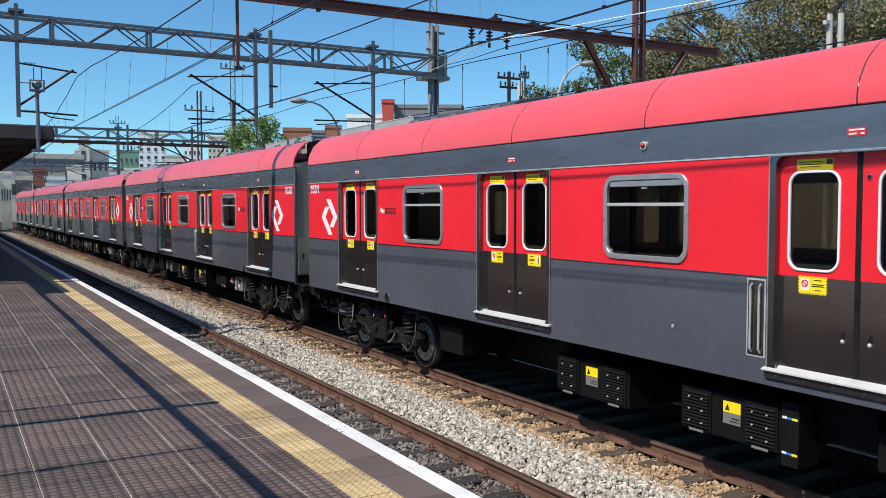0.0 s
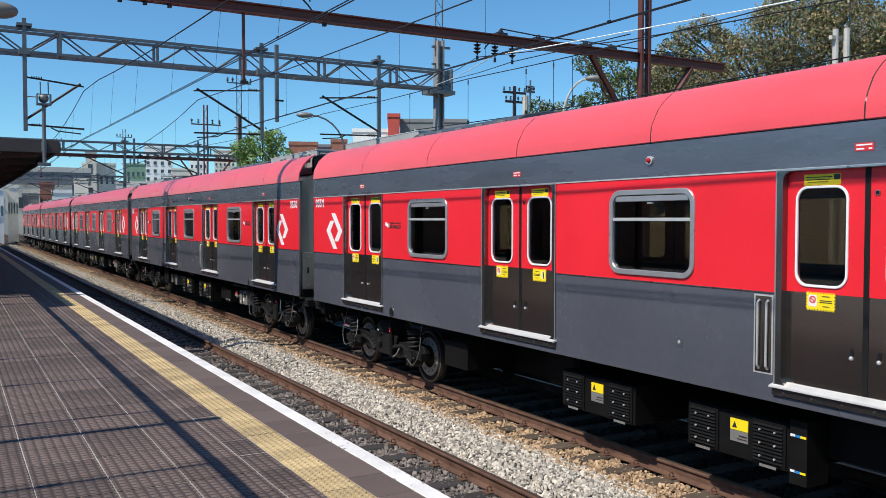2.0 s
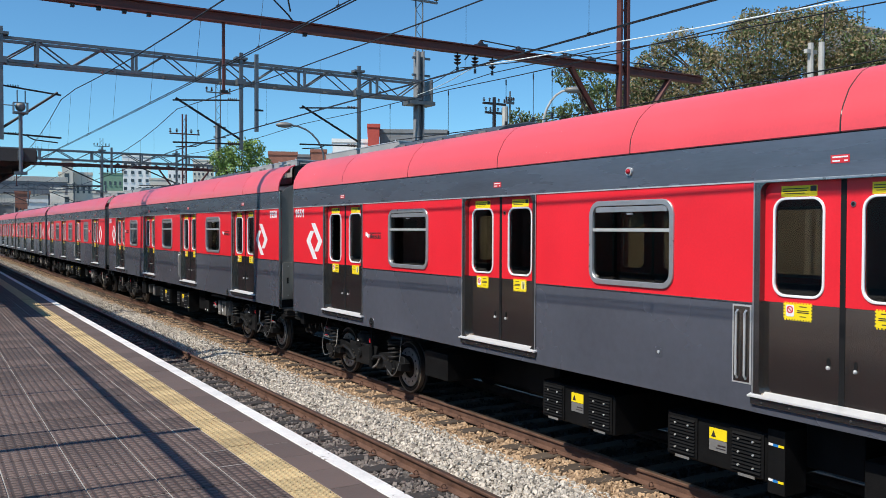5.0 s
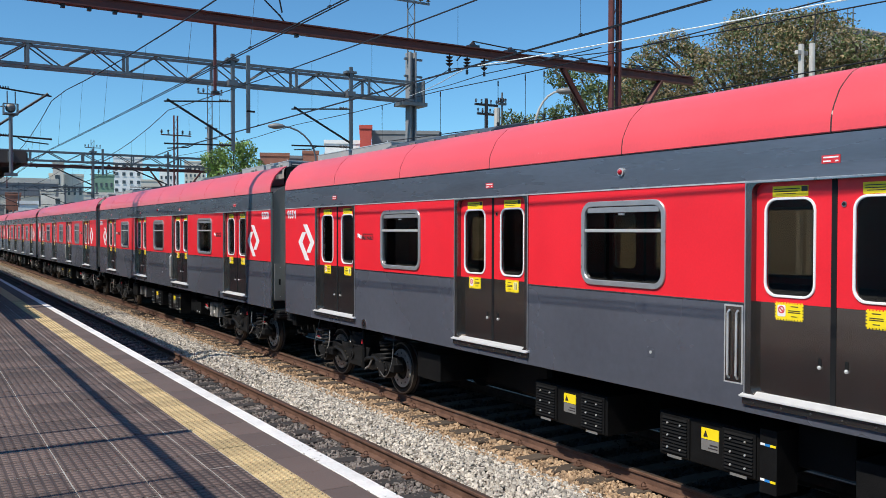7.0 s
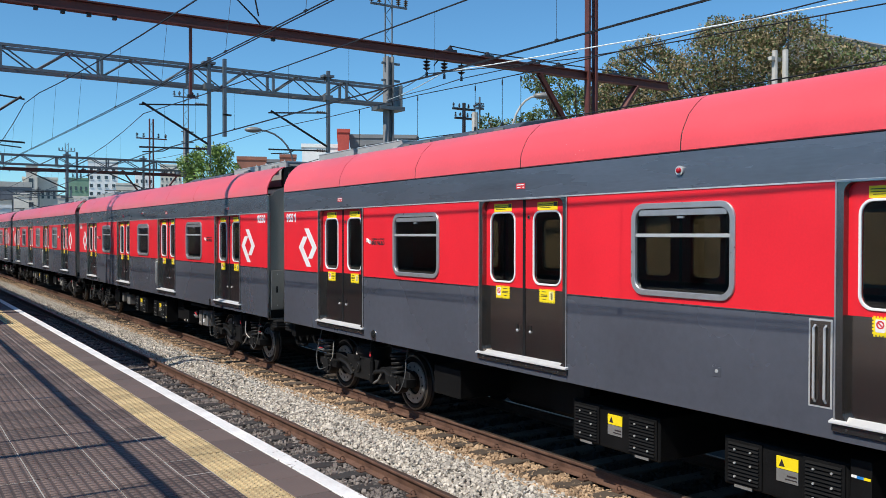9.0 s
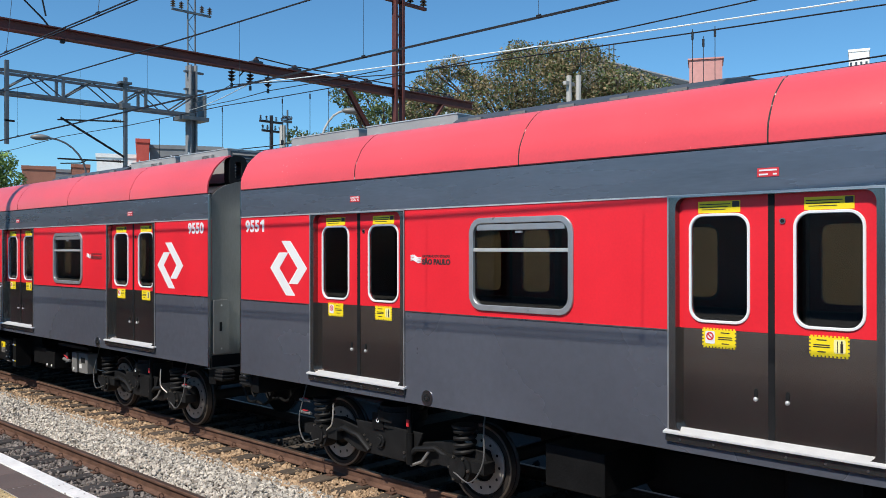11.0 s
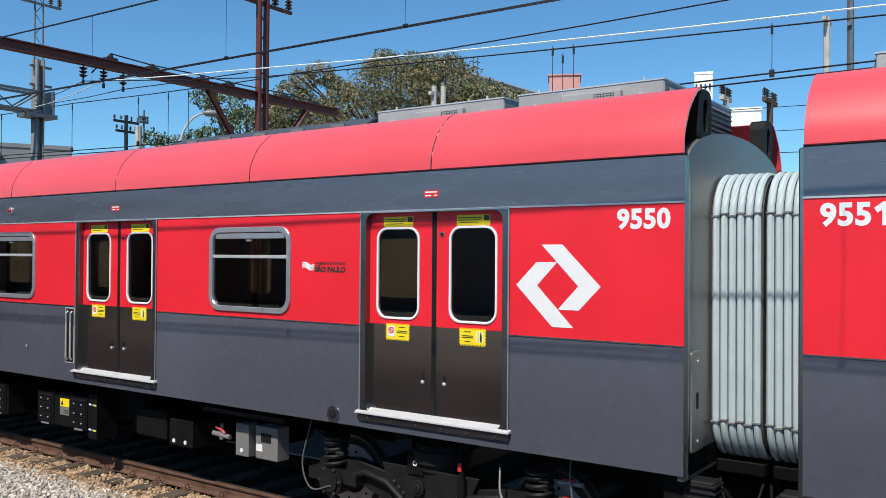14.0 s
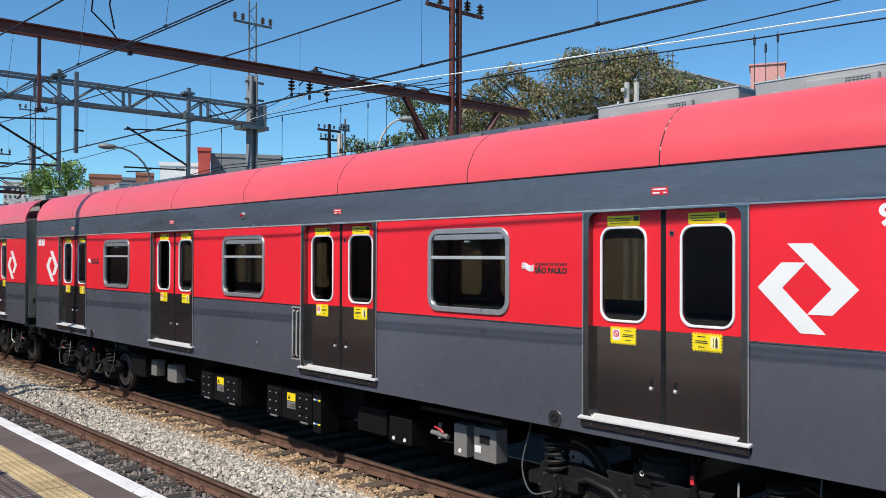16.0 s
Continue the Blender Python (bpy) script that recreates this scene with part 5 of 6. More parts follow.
def wire(bm, pts, r=0.012, n=5):
    """A hanging wire through points, with a little sag between them."""
    out = []
    for a, b in zip(pts, pts[1:]):
        a, b = Vector(a), Vector(b)
        L = (b - a).length
        m = max(2, int(L / 4))
        for k in range(m):
            f = k / m
            out.append(a.lerp(b, f) - Vector((0, 0, 1)) * (0.0004 * L * L * 4 * f * (1 - f)))
    out.append(Vector(pts[-1]))
    tube(bm, out, r, n)


def truss_beam(g, x0, x1, y, z0, z1, depth, bays, material):
    for yy in (y - depth / 2, y + depth / 2):
        for z in (z0, z1):
            part("chord", B((x0, x1, yy - 0.045, yy + 0.045, z - 0.045, z + 0.045)), material, g)
        for k in range(bays):
            a, b = x0 + (x1 - x0) * k / bays, x0 + (x1 - x0) * (k + 1) / bays
            p, q = ((a, yy, z0), (b, yy, z1)) if k % 2 else ((a, yy, z1), (b, yy, z0))
            bm = bmesh.new()
            tube(bm, [p, q], 0.030, 4)
            part("brace", bm, material, g)
            if k % 3 == 0:
                part("upright", B((a - 0.045, a + 0.045, yy - 0.04, yy + 0.04, z0, z1)), material, g)
    for k in range(bays // 2 + 1):
        x = x0 + (x1 - x0) * k / (bays // 2)
        for z in (z0, z1):
            part("cross_tie", B((x - 0.03, x + 0.03, y - depth / 2, y + depth / 2, z - 0.03, z + 0.03)), material, g)


def cantilever(g, xp, xt, y, ztop, zlow, zwire):
    """Tubular arm from a drop post at xp to the wires at xt."""
    s = 1 if xt > xp else -1
    for name, pts, r in (("top_tube", [(xp, y, ztop), (xt + s * 0.1, y, ztop - 0.18)], 0.028), ("stay", [(xp, y, zlow + 0.15), (xt, y, ztop - 0.10)], 0.04),
                         ("registration_arm", [(xp, y, zlow), (xt + s * 0.1, y, zlow - 0.06)], 0.03),
                         ("steady_arm", [(xt - s * 0.9, y, zlow - 0.06), (xt - s * 0.7, y, zlow - 0.16), (xt, y, zwire + 0.03)], 0.02)):
        bm = bmesh.new()
        tube(bm, pts, r, 6)
        part(name, bm, WIRE, g)
    for z in (ztop, zlow):
        bm = bmesh.new()
        for k in range(5):
            xx = xp + s * (0.18 + k * 0.07)
            cyl(bm, (xx, y, z), (xx + s * 0.03, y, z), 0.06, 8, 0.03)
        part("insulator", bm, PORCELAIN, g)


def make_truss_gantry(y, label, near):
    g = thing("catenary_gantry", label, "gantry", "overhead line gantries")
    z0, z1 = (8.02, 8.74) if near else (7.06, 7.62)
    truss_beam(g, -9.0, 17.4, y, z0, z1, 0.6, 26, GALV)
    bm = bmesh.new()
    extrude(bm, [(17.29, y - 0.2), (17.35, y - 0.2), (17.35, y - 0.03), (17.53, y - 0.03), (17.53, y - 0.2), (17.59, y - 0.2),
                 (17.59, y + 0.2), (17.53, y + 0.2), (17.53, y + 0.03), (17.35, y + 0.03), (17.35, y + 0.2), (17.29, y + 0.2)], "z", -0.45, 10.0)
    part("post", bm, PLASTERG, g, "weathered grey steel post")
    part("post", B((-9.2, -8.8, y - 0.2, y + 0.2, -0.45, 10.0)), PLASTERG, g)
    part("saddle", B((16.85, 18.0, y - 0.38, y + 0.38, z0 - 0.22, z0 - 0.07)), GALV, g)
    part("end_plate", B((17.85, 17.9, y - 0.35, y + 0.35, z0 - 0.1, z1 + 0.1)), GALV, g)
    bm = bmesh.new()
    for dx in (-0.16, 0.16):
        cyl(bm, (17.44 + dx, y, 9.4), (17.44 + dx, y, 13.0), 0.035, 6)
    for k in range(8):
        tube(bm, [(17.28, y, 9.7 + k * 0.4), (17.60, y, 10.1 + k * 0.4)] if k % 2 else [(17.60, y, 9.7 + k * 0.4), (17.28, y, 10.1 + k * 0.4)], 0.015, 4)
    part("mast_top", bm, GALV, g)
    for b in ((16.6, 18.3, y - 0.04, y + 0.04, 12.05, 12.13), (17.12, 17.95, y - 0.05, y + 0.05, 9.0, 9.08), (17.12, 17.95, y - 0.05, y + 0.05, 9.7, 9.78)):
        part("crossarm", B(b), GALV, g)
    for x in (16.65, 17.0, 17.9, 18.25):
        bm = bmesh.new()
        insulator(bm, (x, y, 12.12))
        part("insulator", bm, PORCELAIN, g)
    for x, xt, zt, zl in ((2.12, 3.75, 7.2, 5.70), (9.82, 7.5, 7.34, 5.77), (14.49, 12.15, 7.42, 5.95)):
        zt, zl = (zt, zl) if near else (zt - 0.6, zl - 0.35)
        part("drop_post", B((x - 0.06, x + 0.06, y - 0.55, y - 0.43, zl - 0.2, z1 + 0.3)), GALV, g)
        part("clamp", B((x - 0.16, x + 0.16, y - 0.58, y - 0.25, z0 - 0.12, z0 + 0.08)), GALV, g)
        part("clamp", B((x - 0.22, x + 0.22, y - 0.58, y - 0.25, z1 + 0.06, z1 + 0.14)), GALV, g)
        cantilever(g, x, xt, y - 0.5, zt, zl, zl - 0.25)
    part("drop_post", B((10.33, 10.45, y - 0.55, y - 0.43, 6.25, z1 + 0.3)), GALV, g)
    part("bracket", B((10.33, 10.63, y - 0.55, y - 0.45, 7.0, 7.06)), WIRE, g)
    return g


def make_red_gantry(y):
    g = thing("steel_portal", "dark red-oxide steel portal beam with feeder insulators", "gantry", "red portals")
    bm = bmesh.new()
    extrude(bm, [(y - 0.10, 7.46), (y - 0.10, 7.49), (y + 0.10, 7.49), (y + 0.10, 7.46), (y + 0.02, 7.455), (y + 0.02, 7.285), (y + 0.10, 7.28), (y + 0.10, 7.25),
                 (y - 0.10, 7.25), (y - 0.10, 7.28), (y - 0.02, 7.285), (y - 0.02, 7.455)], "x", -9, 20.7)
    part("beam", bm, OXIDE, g)
    for dx in (-0.14, 0.14):
        part("post_leg", B((17.4 + dx - 0.04, 17.4 + dx + 0.04, y - 0.16, y + 0.02, -0.45, 11.6)), OXIDE, g)
    for k in range(22):
        z = k * 0.52
        bm = bmesh.new()
        tube(bm, [(17.28, y - 0.08, z), (17.52, y - 0.08, z + 0.52)] if k % 2 else [(17.52, y - 0.08, z), (17.28, y - 0.08, z + 0.52)], 0.014, 4)
        part("lacing_bar", bm, OXIDE, g)
    part("post", B((-8.9, -8.6, y - 0.15, y + 0.15, -0.45, 7.3)), OXIDE, g)
    for s in (-1, 1):
        bm = bmesh.new()
        tube(bm, [(17.4 + s * 0.2, y - 0.05, 5.0), (17.4 + s * 1.9, y - 0.05, 7.25)], 0.07, 4)
        tube(bm, [(17.4 + s * 0.2, y + 0.07, 5.0), (17.4 + s * 1.9, y + 0.07, 7.25)], 0.05, 4)
        part("knee_brace", bm, OXIDE, g)
    part("crossarm", B((16.3, 18.6, y - 0.05, y + 0.05, 10.05, 10.14)), OXIDE, g)
    for x in (16.35, 16.85, 17.95, 18.5):
        bm = bmesh.new()
        insulator(bm, (x, y, 10.12), 1, 1.15)
        part("insulator", bm, PORCELAIN, g)
    for x in (11.78, 12.32, 12.86):
        bm = bmesh.new()
        insulator(bm, (x, y, 7.26), -1, 1.02)
        box(bm, x - 0.025, x + 0.025, y - 0.025, y + 0.025, 6.78, 6.9)
        part("hanging_insulator", bm, PORCELAIN, g)
    for x in (12.5, 13.7, 15.3, 16.2, 18.4, 19.6):
        bm = bmesh.new()
        box(bm, x - 0.15, x + 0.15, y - 0.1, y + 0.1, 7.49, 7.55)
        cyl(bm, (x, y, 7.55), (x, y, 7.63), 0.08, 8, 0.05)
        part("wire_clamp", bm, PORCELAIN, g)
    bm = bmesh.new()
    wire(bm, [(12.0, y, 7.1), (12.5, y, 7.66), (13.7, y, 7.60), (15.3, y, 7.62), (16.2, y, 7.60), (18.4, y, 7.62), (19.6, y, 7.6)], 0.018)
    part("jumper", bm, WIRE, g)
    part("hanger", B((5.66, 5.72, y - 0.03, y + 0.03, 5.75, 7.3)), OXIDE, g, bevel=0.004)
    part("hanger_clamp", B((5.62, 5.78, y - 0.05, y + 0.05, 5.70, 5.77)), WIRE, g)
    for x in (2.6, 3.1, 3.6, 4.1, 7.6):
        part("stud", B((x - 0.04, x + 0.04, y - 0.05, y + 0.05, 7.18, 7.25)), WIRE, g)
    bm = bmesh.new()
    tube(bm, [(7.25, y, 7.7), (7.1, y - 0.1, 8.2), (7.0, y - 0.6, 8.5)], 0.02, 5)
    tube(bm, [(7.3, y, 7.5), (7.2, y, 7.62), (6.75, y, 8.0), (6.7, y - 0.3, 8.5)], 0.02, 5)
    part("jumper", bm, WIRE, g)
    return g


make_red_gantry(18.87)
make_truss_gantry(30.88, "galvanised lattice gantry carrying three overhead-line cantilevers", True)
make_truss_gantry(58.9, "distant galvanised lattice gantry over the tracks", False)
make_red_gantry(67.8)
make_truss_gantry(104.0, "distant galvanised lattice gantry over the tracks", False)


def catenary(label, mess, cont, ys, r=0.0085):
    """Messenger, twin contact wires and droppers of one track."""
    g = thing("catenary_line", label, "overhead wire", "overhead lines")
    bm = bmesh.new()
    tube(bm, mess, 0.014, 5)
    part("messenger_wire", bm, WIRE, g)
    for dx in (-0.025, 0.025):
        bm = bmesh.new()
        tube(bm, [(x + dx, y, z) for x, y, z in cont], r, 5)
        part("contact_wire", bm, WIRE, g)

    def at(line, y):
        for a, b in zip(line, line[1:]):
            if a[1] <= y <= b[1]:
                f = (y - a[1]) / (b[1] - a[1])
                return tuple(a[i] + (b[i] - a[i]) * f for i in range(3))
    for y in ys:
        a, b = at(mess, y), at(cont, y)
        if a and b:
            bm = bmesh.new()
            tube(bm, [a, b], 0.003, 4)
            cyl(bm, (b[0], b[1] - 0.03, b[2] + 0.02), (b[0], b[1] + 0.03, b[2] + 0.02), 0.016, 6)
            part("dropper", bm, WIRE, g)


def spans(x_even, x_odd, z_sup, sag, posts):
    out = []
    for i, (a, b) in enumerate(zip(posts, posts[1:])):
        xa, xb = (x_even, x_odd) if i % 2 == 0 else (x_odd, x_even)
        for k in range(8):
            f = k / 8
            out.append((xa + (xb - xa) * f, a + (b - a) * f, z_sup - sag * 4 * f * (1 - f)))
    out.append((x_odd if (len(posts) - 1) % 2 else x_even, posts[-1], z_sup))
    return out


POSTS = (30.4, 58.4, 103.5, 150.0)


def first_span(x0, x1, z, k, low):
    """The span overhead, from y = -15 to the first cantilever: stagger x0 to x1, lowest height z at y = low."""
    return [(x0 + (x1 - x0) * i / 16, -15 + 45.4 * i / 16, z + k * (-15 + 45.4 * i / 16 - low) ** 2) for i in range(16)]


DROPFAR = [33.5 + 2.9 * i for i in range(38)]
catenary("black catenary wires over the empty platform track", first_span(4.42, 3.85, 6.25, 0.0014, 7) + spans(3.85, 4.4, 6.88, 0.6, POSTS),
         first_span(4.3, 3.75, 5.2, 0.00012, 5) + spans(3.75, 4.3, 5.28, 0.02, POSTS), [-2.0, 0.8, 3.6, 6.3, 9.0, 11.6, 14.7, 17.9, 21.6, 24.9, 28.4] + DROPFAR)
catenary("black catenary wires over the train", first_span(8.6, 7.55, 6.52, 0.00075, 9) + spans(7.55, 8.5, 6.86, 0.6, POSTS),
         first_span(8.6, 7.55, 5.455, 0.00002, 8) + spans(7.55, 8.5, 5.46, 0.02, POSTS), [-3.0, 0.1, 3.2, 6.3, 9.4, 12.5, 15.6, 18.5, 21.9, 25.0, 28.0] + [d + 1 for d in DROPFAR])


def feeder(label, pts, r, material):
    bm = bmesh.new()
    wire(bm, pts, r)
    single("feeder_wire", bm, material, label, "overhead wire", "feeder wires")


# near-white matt colour stands for sunlight glinting along this wire
feeder("bare feeder wire coloured pale for the sun's glint", [(17.3, 30.8, 8.2), (12.3, 18.87, 6.95), (12.2, 13.6, 6.58), (12.2, 7.85, 6.24), (12.2, 1.2, 5.95), (12.2, -14, 5.7)], 0.013, GLINTWIRE)
feeder("black feeder wire over the far track", [(17.3, 30.8, 8.45), (11.78, 18.87, 6.86), (12.2, 13.57, 6.40), (12.2, 8.4, 6.13), (12.2, 4.5, 5.96), (12.2, 1.2, 5.82), (12.2, -14, 5.55)], 0.012, WIRE)
feeder("black feeder jumper at the portal", [(17.3, 30.8, 8.3), (12.86, 18.87, 6.84), (12.2, 13.6, 6.52)], 0.012, WIRE)
feeder("black messenger wire of the far track", [(12.2, 60, 7.4), (12.2, 30.4, 6.66), (12.2, 20, 6.50), (12.2, 14, 6.345), (12.2, 8, 6.33), (12.2, 3.6, 6.37), (12.2, -14, 6.7)], 0.012, WIRE)
for k, z in enumerate((5.15, 5.65, 6.2, 6.8)):
    feeder("thin line wire along the bank", [(24.0 + 0.1 * k, 70, z + 0.6), (24 + 0.1 * k, 40, z + 0.4), (22.5, 16.4, z + 0.2), (22.5, -20, z + 0.2)], 0.010, WIRE)
feeder("black contact wire of the far track", [(12.2, 60, 5.42), (12.2, 23.1, 5.40), (12.2, 7.5, 5.25), (12.2, 2.8, 5.265), (12.2, -7.5, 5.39)], 0.013, WIRE)
feeder("black contact wire of the far track", [(12.2, 60, 5.34), (12.2, 23.1, 5.31), (12.2, 7.5, 5.17), (12.2, 2.8, 5.18), (12.2, -7.5, 5.30)], 0.013, WIRE)


for y, za, zb in ((6.51, 6.10, 5.22), (6.33, 5.96, 5.18), (6.14, 6.08, 5.22), (3.14, 5.96, 5.26), (1.58, 5.86, 5.24), (15.5, 6.36, 5.30), (16.2, 6.38, 5.30), (17.3, 6.40, 5.31), (20.0, 6.50, 5.33), (23.4, 6.55, 5.35)):
    bm = bmesh.new()
    tube(bm, [(12.2, y, za), (12.2, y, zb)], 0.007, 4)
    cyl(bm, (12.2, y, za - 0.16), (12.2, y, za - 0.04), 0.018, 6)
    box(bm, 12.18, 12.22, y - 0.03, y + 0.03, zb - 0.05, zb + 0.05)
    single("dropper_wire", bm, WIRE, "thin black dropper between far catenary wires", "overhead wire", "far droppers")


# ---- poles and lamps beyond the train ----
def polar(az, dist):
    az += 0.0068 * (az - 9)
    return dist * math.sin(radians(az)), dist * math.cos(radians(az))


def lift(z, az):
    """Heights seen along a bearing, taken from eye level."""
    return 2.7 + (z - 2.7) * (1 + 0.0003 * (az - 5))


def make_street_lamp(az0, az1, dist, z_base, z_head, label):
    (xa, ya), (xb, yb) = polar(az0, dist), polar(az1, dist)
    z_base, z_head = lift(z_base, az0), lift(z_head, az0)
    c = thing("street_lamp", label, "street lamp", "street lamps")
    g = ground_height(xa, ya)
    bm = bmesh.new()
    pts = [(xa, ya, g - 0.2), (xa, ya, z_base)]
    for k in range(1, 7):
        f = k / 6
        pts.append((xa + (xb - xa) * f ** 1.6, ya + (yb - ya) * f ** 1.6, z_base + (z_head - z_base) * math.sin(f * math.pi / 2)))
    tube(bm, pts, 0.05, 8)
    part("post", bm, CONCRETEPOST if dist < 44 else GALV, c, smooth=True)
    bm = bmesh.new()
    d = (Vector((xb - xa, yb - ya, 0))).normalized()
    bmesh.ops.create_uvsphere(bm, u_segments=12, v_segments=8, radius=1,
                              matrix=Matrix.LocRotScale(Vector((xb, yb, z_head)) + d * 0.25, d.to_track_quat("X", "Z"), (0.45, 0.2, 0.15)))
    part("lantern", bm, BOXGREY, c, "grey cobra-head lantern", smooth=True)


make_street_lamp(37.43, 39.1, 38.0, 7.2, 8.75, "white curved street lamp beyond the train")
make_street_lamp(23.1, 20.9, 46.0, 6.6, 8.15, "grey curved street lamp beyond the tracks")


def make_pole(az, dist, ztop, arms, material, label, r=0.12, pins=True):
    x, y = polar(az, dist)
    ztop, arms = lift(ztop, az), [(lift(z, az), w) for z, w in arms]
    c = thing("utility_pole", label, "utility pole", "utility poles")
    bm = bmesh.new()
    cyl(bm, (x, y, ground_height(x, y) - 0.2), (x, y, ztop), r * 1.3, 8, r)
    part("pole", bm, material, c, smooth=True)
    for z, w in arms:
        part("crossarm", B((x - w / 2, x + w / 2, y - 0.06, y + 0.06, z - 0.06, z + 0.06)), material, c)
        if pins:
            for k in (-1, -0.45, 0.45, 1):
                bm = bmesh.new()
                insulator(bm, (x + k * w * 0.46, y, z + 0.05), 1, 0.8)
                part("insulator", bm, PORCELAIN, c)


make_pole(34.28, 48, 10.0, ((9.65, 1.5), (9.15, 1.2)), PORCELAIN, "dark pole with two short crossarms", 0.1)
make_pole(35.31, 46, 10.0, ((9.4, 0.5),), GALV, "thin pole with a small crossarm", 0.05)
make_pole(35.0, 46, 9.2, (), CONCRETEPOST, "pale concrete post beyond the train", 0.16)
make_pole(53.75, 30, 8.62, ((8.35, 0.5),), CONCRETEPOST, "pale concrete twin post by the trees", 0.09, False)
make_pole(54.35, 30, 8.62, (), CONCRETEPOST, "pale concrete twin post by the trees", 0.09)
make_pole(54.5, 30.2, 9.7, (), WIRE, "thin dark pole by the trees", 0.018)
make_pole(78.2, 30, 10.3, ((10.2, 0.9),), CONCRETEPOST, "pale concrete post with a steel bracket", 0.10, False)
make_pole(79.5, 30, 11.5, ((10.0, 0.4),), GALV, "grey steel post with a bracket", 0.10, False)
make_pole(75.0, 26, 7.1, ((7.1, 1.2),), TIMBER, "slim timber post carrying wires", 0.09)
make_pole(72.4, 24, 6.9, ((6.9, 0.7),), CONCRETEPOST, "slim concrete post carrying wires", 0.08)
make_pole(82.5, 26, 11.0, ((9.9, 1.6),), WIRE, "dark steel post beyond the train", 0.10, False)


# ---- trees ----
def leaf_cloud(lumps, per, size, material, seed, name="crown", flat=0.75):
    """Many small leaf clusters over a set of lumps, thinner towards the rim."""
    rng = np.random.default_rng(seed)
    V, F = [], []
    for (cx, cy, cz, rx, ry, rz) in lumps:
        n = int(per * rx * rz)
        d = rng.normal(size=(n, 3))
        d /= np.linalg.norm(d, axis=1, keepdims=True)
        rad = rng.uniform(0.45, 1.08, (n, 1)) ** 0.6
        p = d * rad * np.array([rx, ry, rz]) + np.array([cx, cy, cz])
        p += rng.normal(size=(n, 3)) * 0.08 * rx
        for q in p:
            a, b = rng.normal(size=3), rng.normal(size=3)
            a /= np.linalg.norm(a)
            b -= a * (a @ b)
            b /= np.linalg.norm(b)
            s = size * rng.uniform(0.5, 1.4)
            k = len(V)
            V += [q - a * s, q + b * s * 0.45 + a * s * 0.1, q + a * s, q - b * s * 0.45 + a * s * 0.1]
            F += [(k, k + 1, k + 2, k + 3)]
    me = bpy.data.meshes.new(name)
    me.from_pydata([tuple(v) for v in V], [], F)
    me.materials.append(material)
    return me


def make_tree(name, label, base, lumps, per, size, material, seed, second=None):
    t = thing(name, label, "tree", "trees beyond the railway")
    rng = random.Random(seed)
    x, y = base
    z = ground_height(x, y)
    top = sum(l[2] for l in lumps) / len(lumps)
    bm = bmesh.new()
    fork = z + (top - z) * 0.5
    tube(bm, [(x, y, z - 0.3), (x + 0.05, y, z + (fork - z) * 0.5), (x, y, fork)], 0.2, 8)
    part("trunk", bm, BARK, t, smooth=True)
    for l in lumps:
        for q in range(2):
            e = Vector((l[0] + rng.uniform(-0.7, 0.7) * l[3], l[1] + rng.uniform(-0.5, 0.5) * l[4], l[2] + rng.uniform(0.1, 0.75) * l[5]))
            s = Vector((x, y, fork - 0.2))
            bm = bmesh.new()
            m1 = s.lerp(e, 0.4) + Vector((0, 0, 0.3))
            tube(bm, [s, m1], 0.09, 6)
            tube(bm, [m1, s.lerp(e, 0.75) + Vector((rng.uniform(-.3, .3), 0, 0.25)), e], 0.045, 5)
            part("limb", bm, BARK, t)
    for i, (mt, share) in enumerate(((material, 0.6), (second or material, 0.4))):
        ob = new("crown", leaf_cloud(lumps, per * share, size, mt, seed + i))
        ob.parent = t
    return t


def lumps_at(spec, dist, ref=None):
    """Crown lumps from bearing, height and radius, given for a distance ref."""
    k = dist / (ref or dist)
    spec = [(a, lift(2.7 + (z - 2.7) * k, a), r * k) for a, z, r in spec]
    out = []
    for az, z, r in spec:
        x, y = polar(az, dist)
        out.append((x, y, z, r, r * 0.9, r * 0.72))
    return out


make_tree("tree", "tall olive-brown tree with a dry thinning crown on the bank", polar(51, 43),
          lumps_at(((46.6, 9.2, 1.6), (48.6, 9.7, 2.0), (50.9, 10.9, 2.2), (52.8, 10.6, 2.0), (54.6, 11.2, 1.9), (55.6, 9.3, 1.6), (48, 7.4, 2.1), (51.5, 7.6, 2.5), (54.5, 7.4, 2.2), (45.3, 10.2, 0.9), (50.5, 12.3, 0.9), (49.8, 12.0, 0.7), (53.6, 12.0, 1.0), (54.9, 12.2, 0.8), (47.6, 10.9, 0.8), (45.6, 8.6, 1.3), (46.0, 7.0, 1.6), (56.2, 10.4, 0.9), (44.2, 9.6, 1.0), (44.0, 8.2, 1.3), (44.6, 7.0, 1.5), (57.0, 9.6, 1.1), (57.4, 8.6, 1.2), (47.0, 11.3, 0.6), (52.4, 12.4, 0.7), (44.4, 10.6, 0.9), (45.2, 11.3, 0.8), (46.2, 11.7, 0.8), (43.2, 9.2, 0.9), (43.6, 10.2, 0.6)), 43),
          2000, 0.072, LEAFDRY, 21, LEAF)
make_tree("tree", "dark green broad-leaved tree behind the portal post", polar(42, 44),
          lumps_at(((39.0, 8.7, 0.6), (40.3, 8.35, 0.9), (41.8, 7.6, 1.1), (43.3, 7.9, 1.1), (44.5, 7.0, 1.2), (41, 6.4, 1.0), (45.6, 6.0, 1.3)), 44, 34), 1000, 0.095, LEAF, 31)
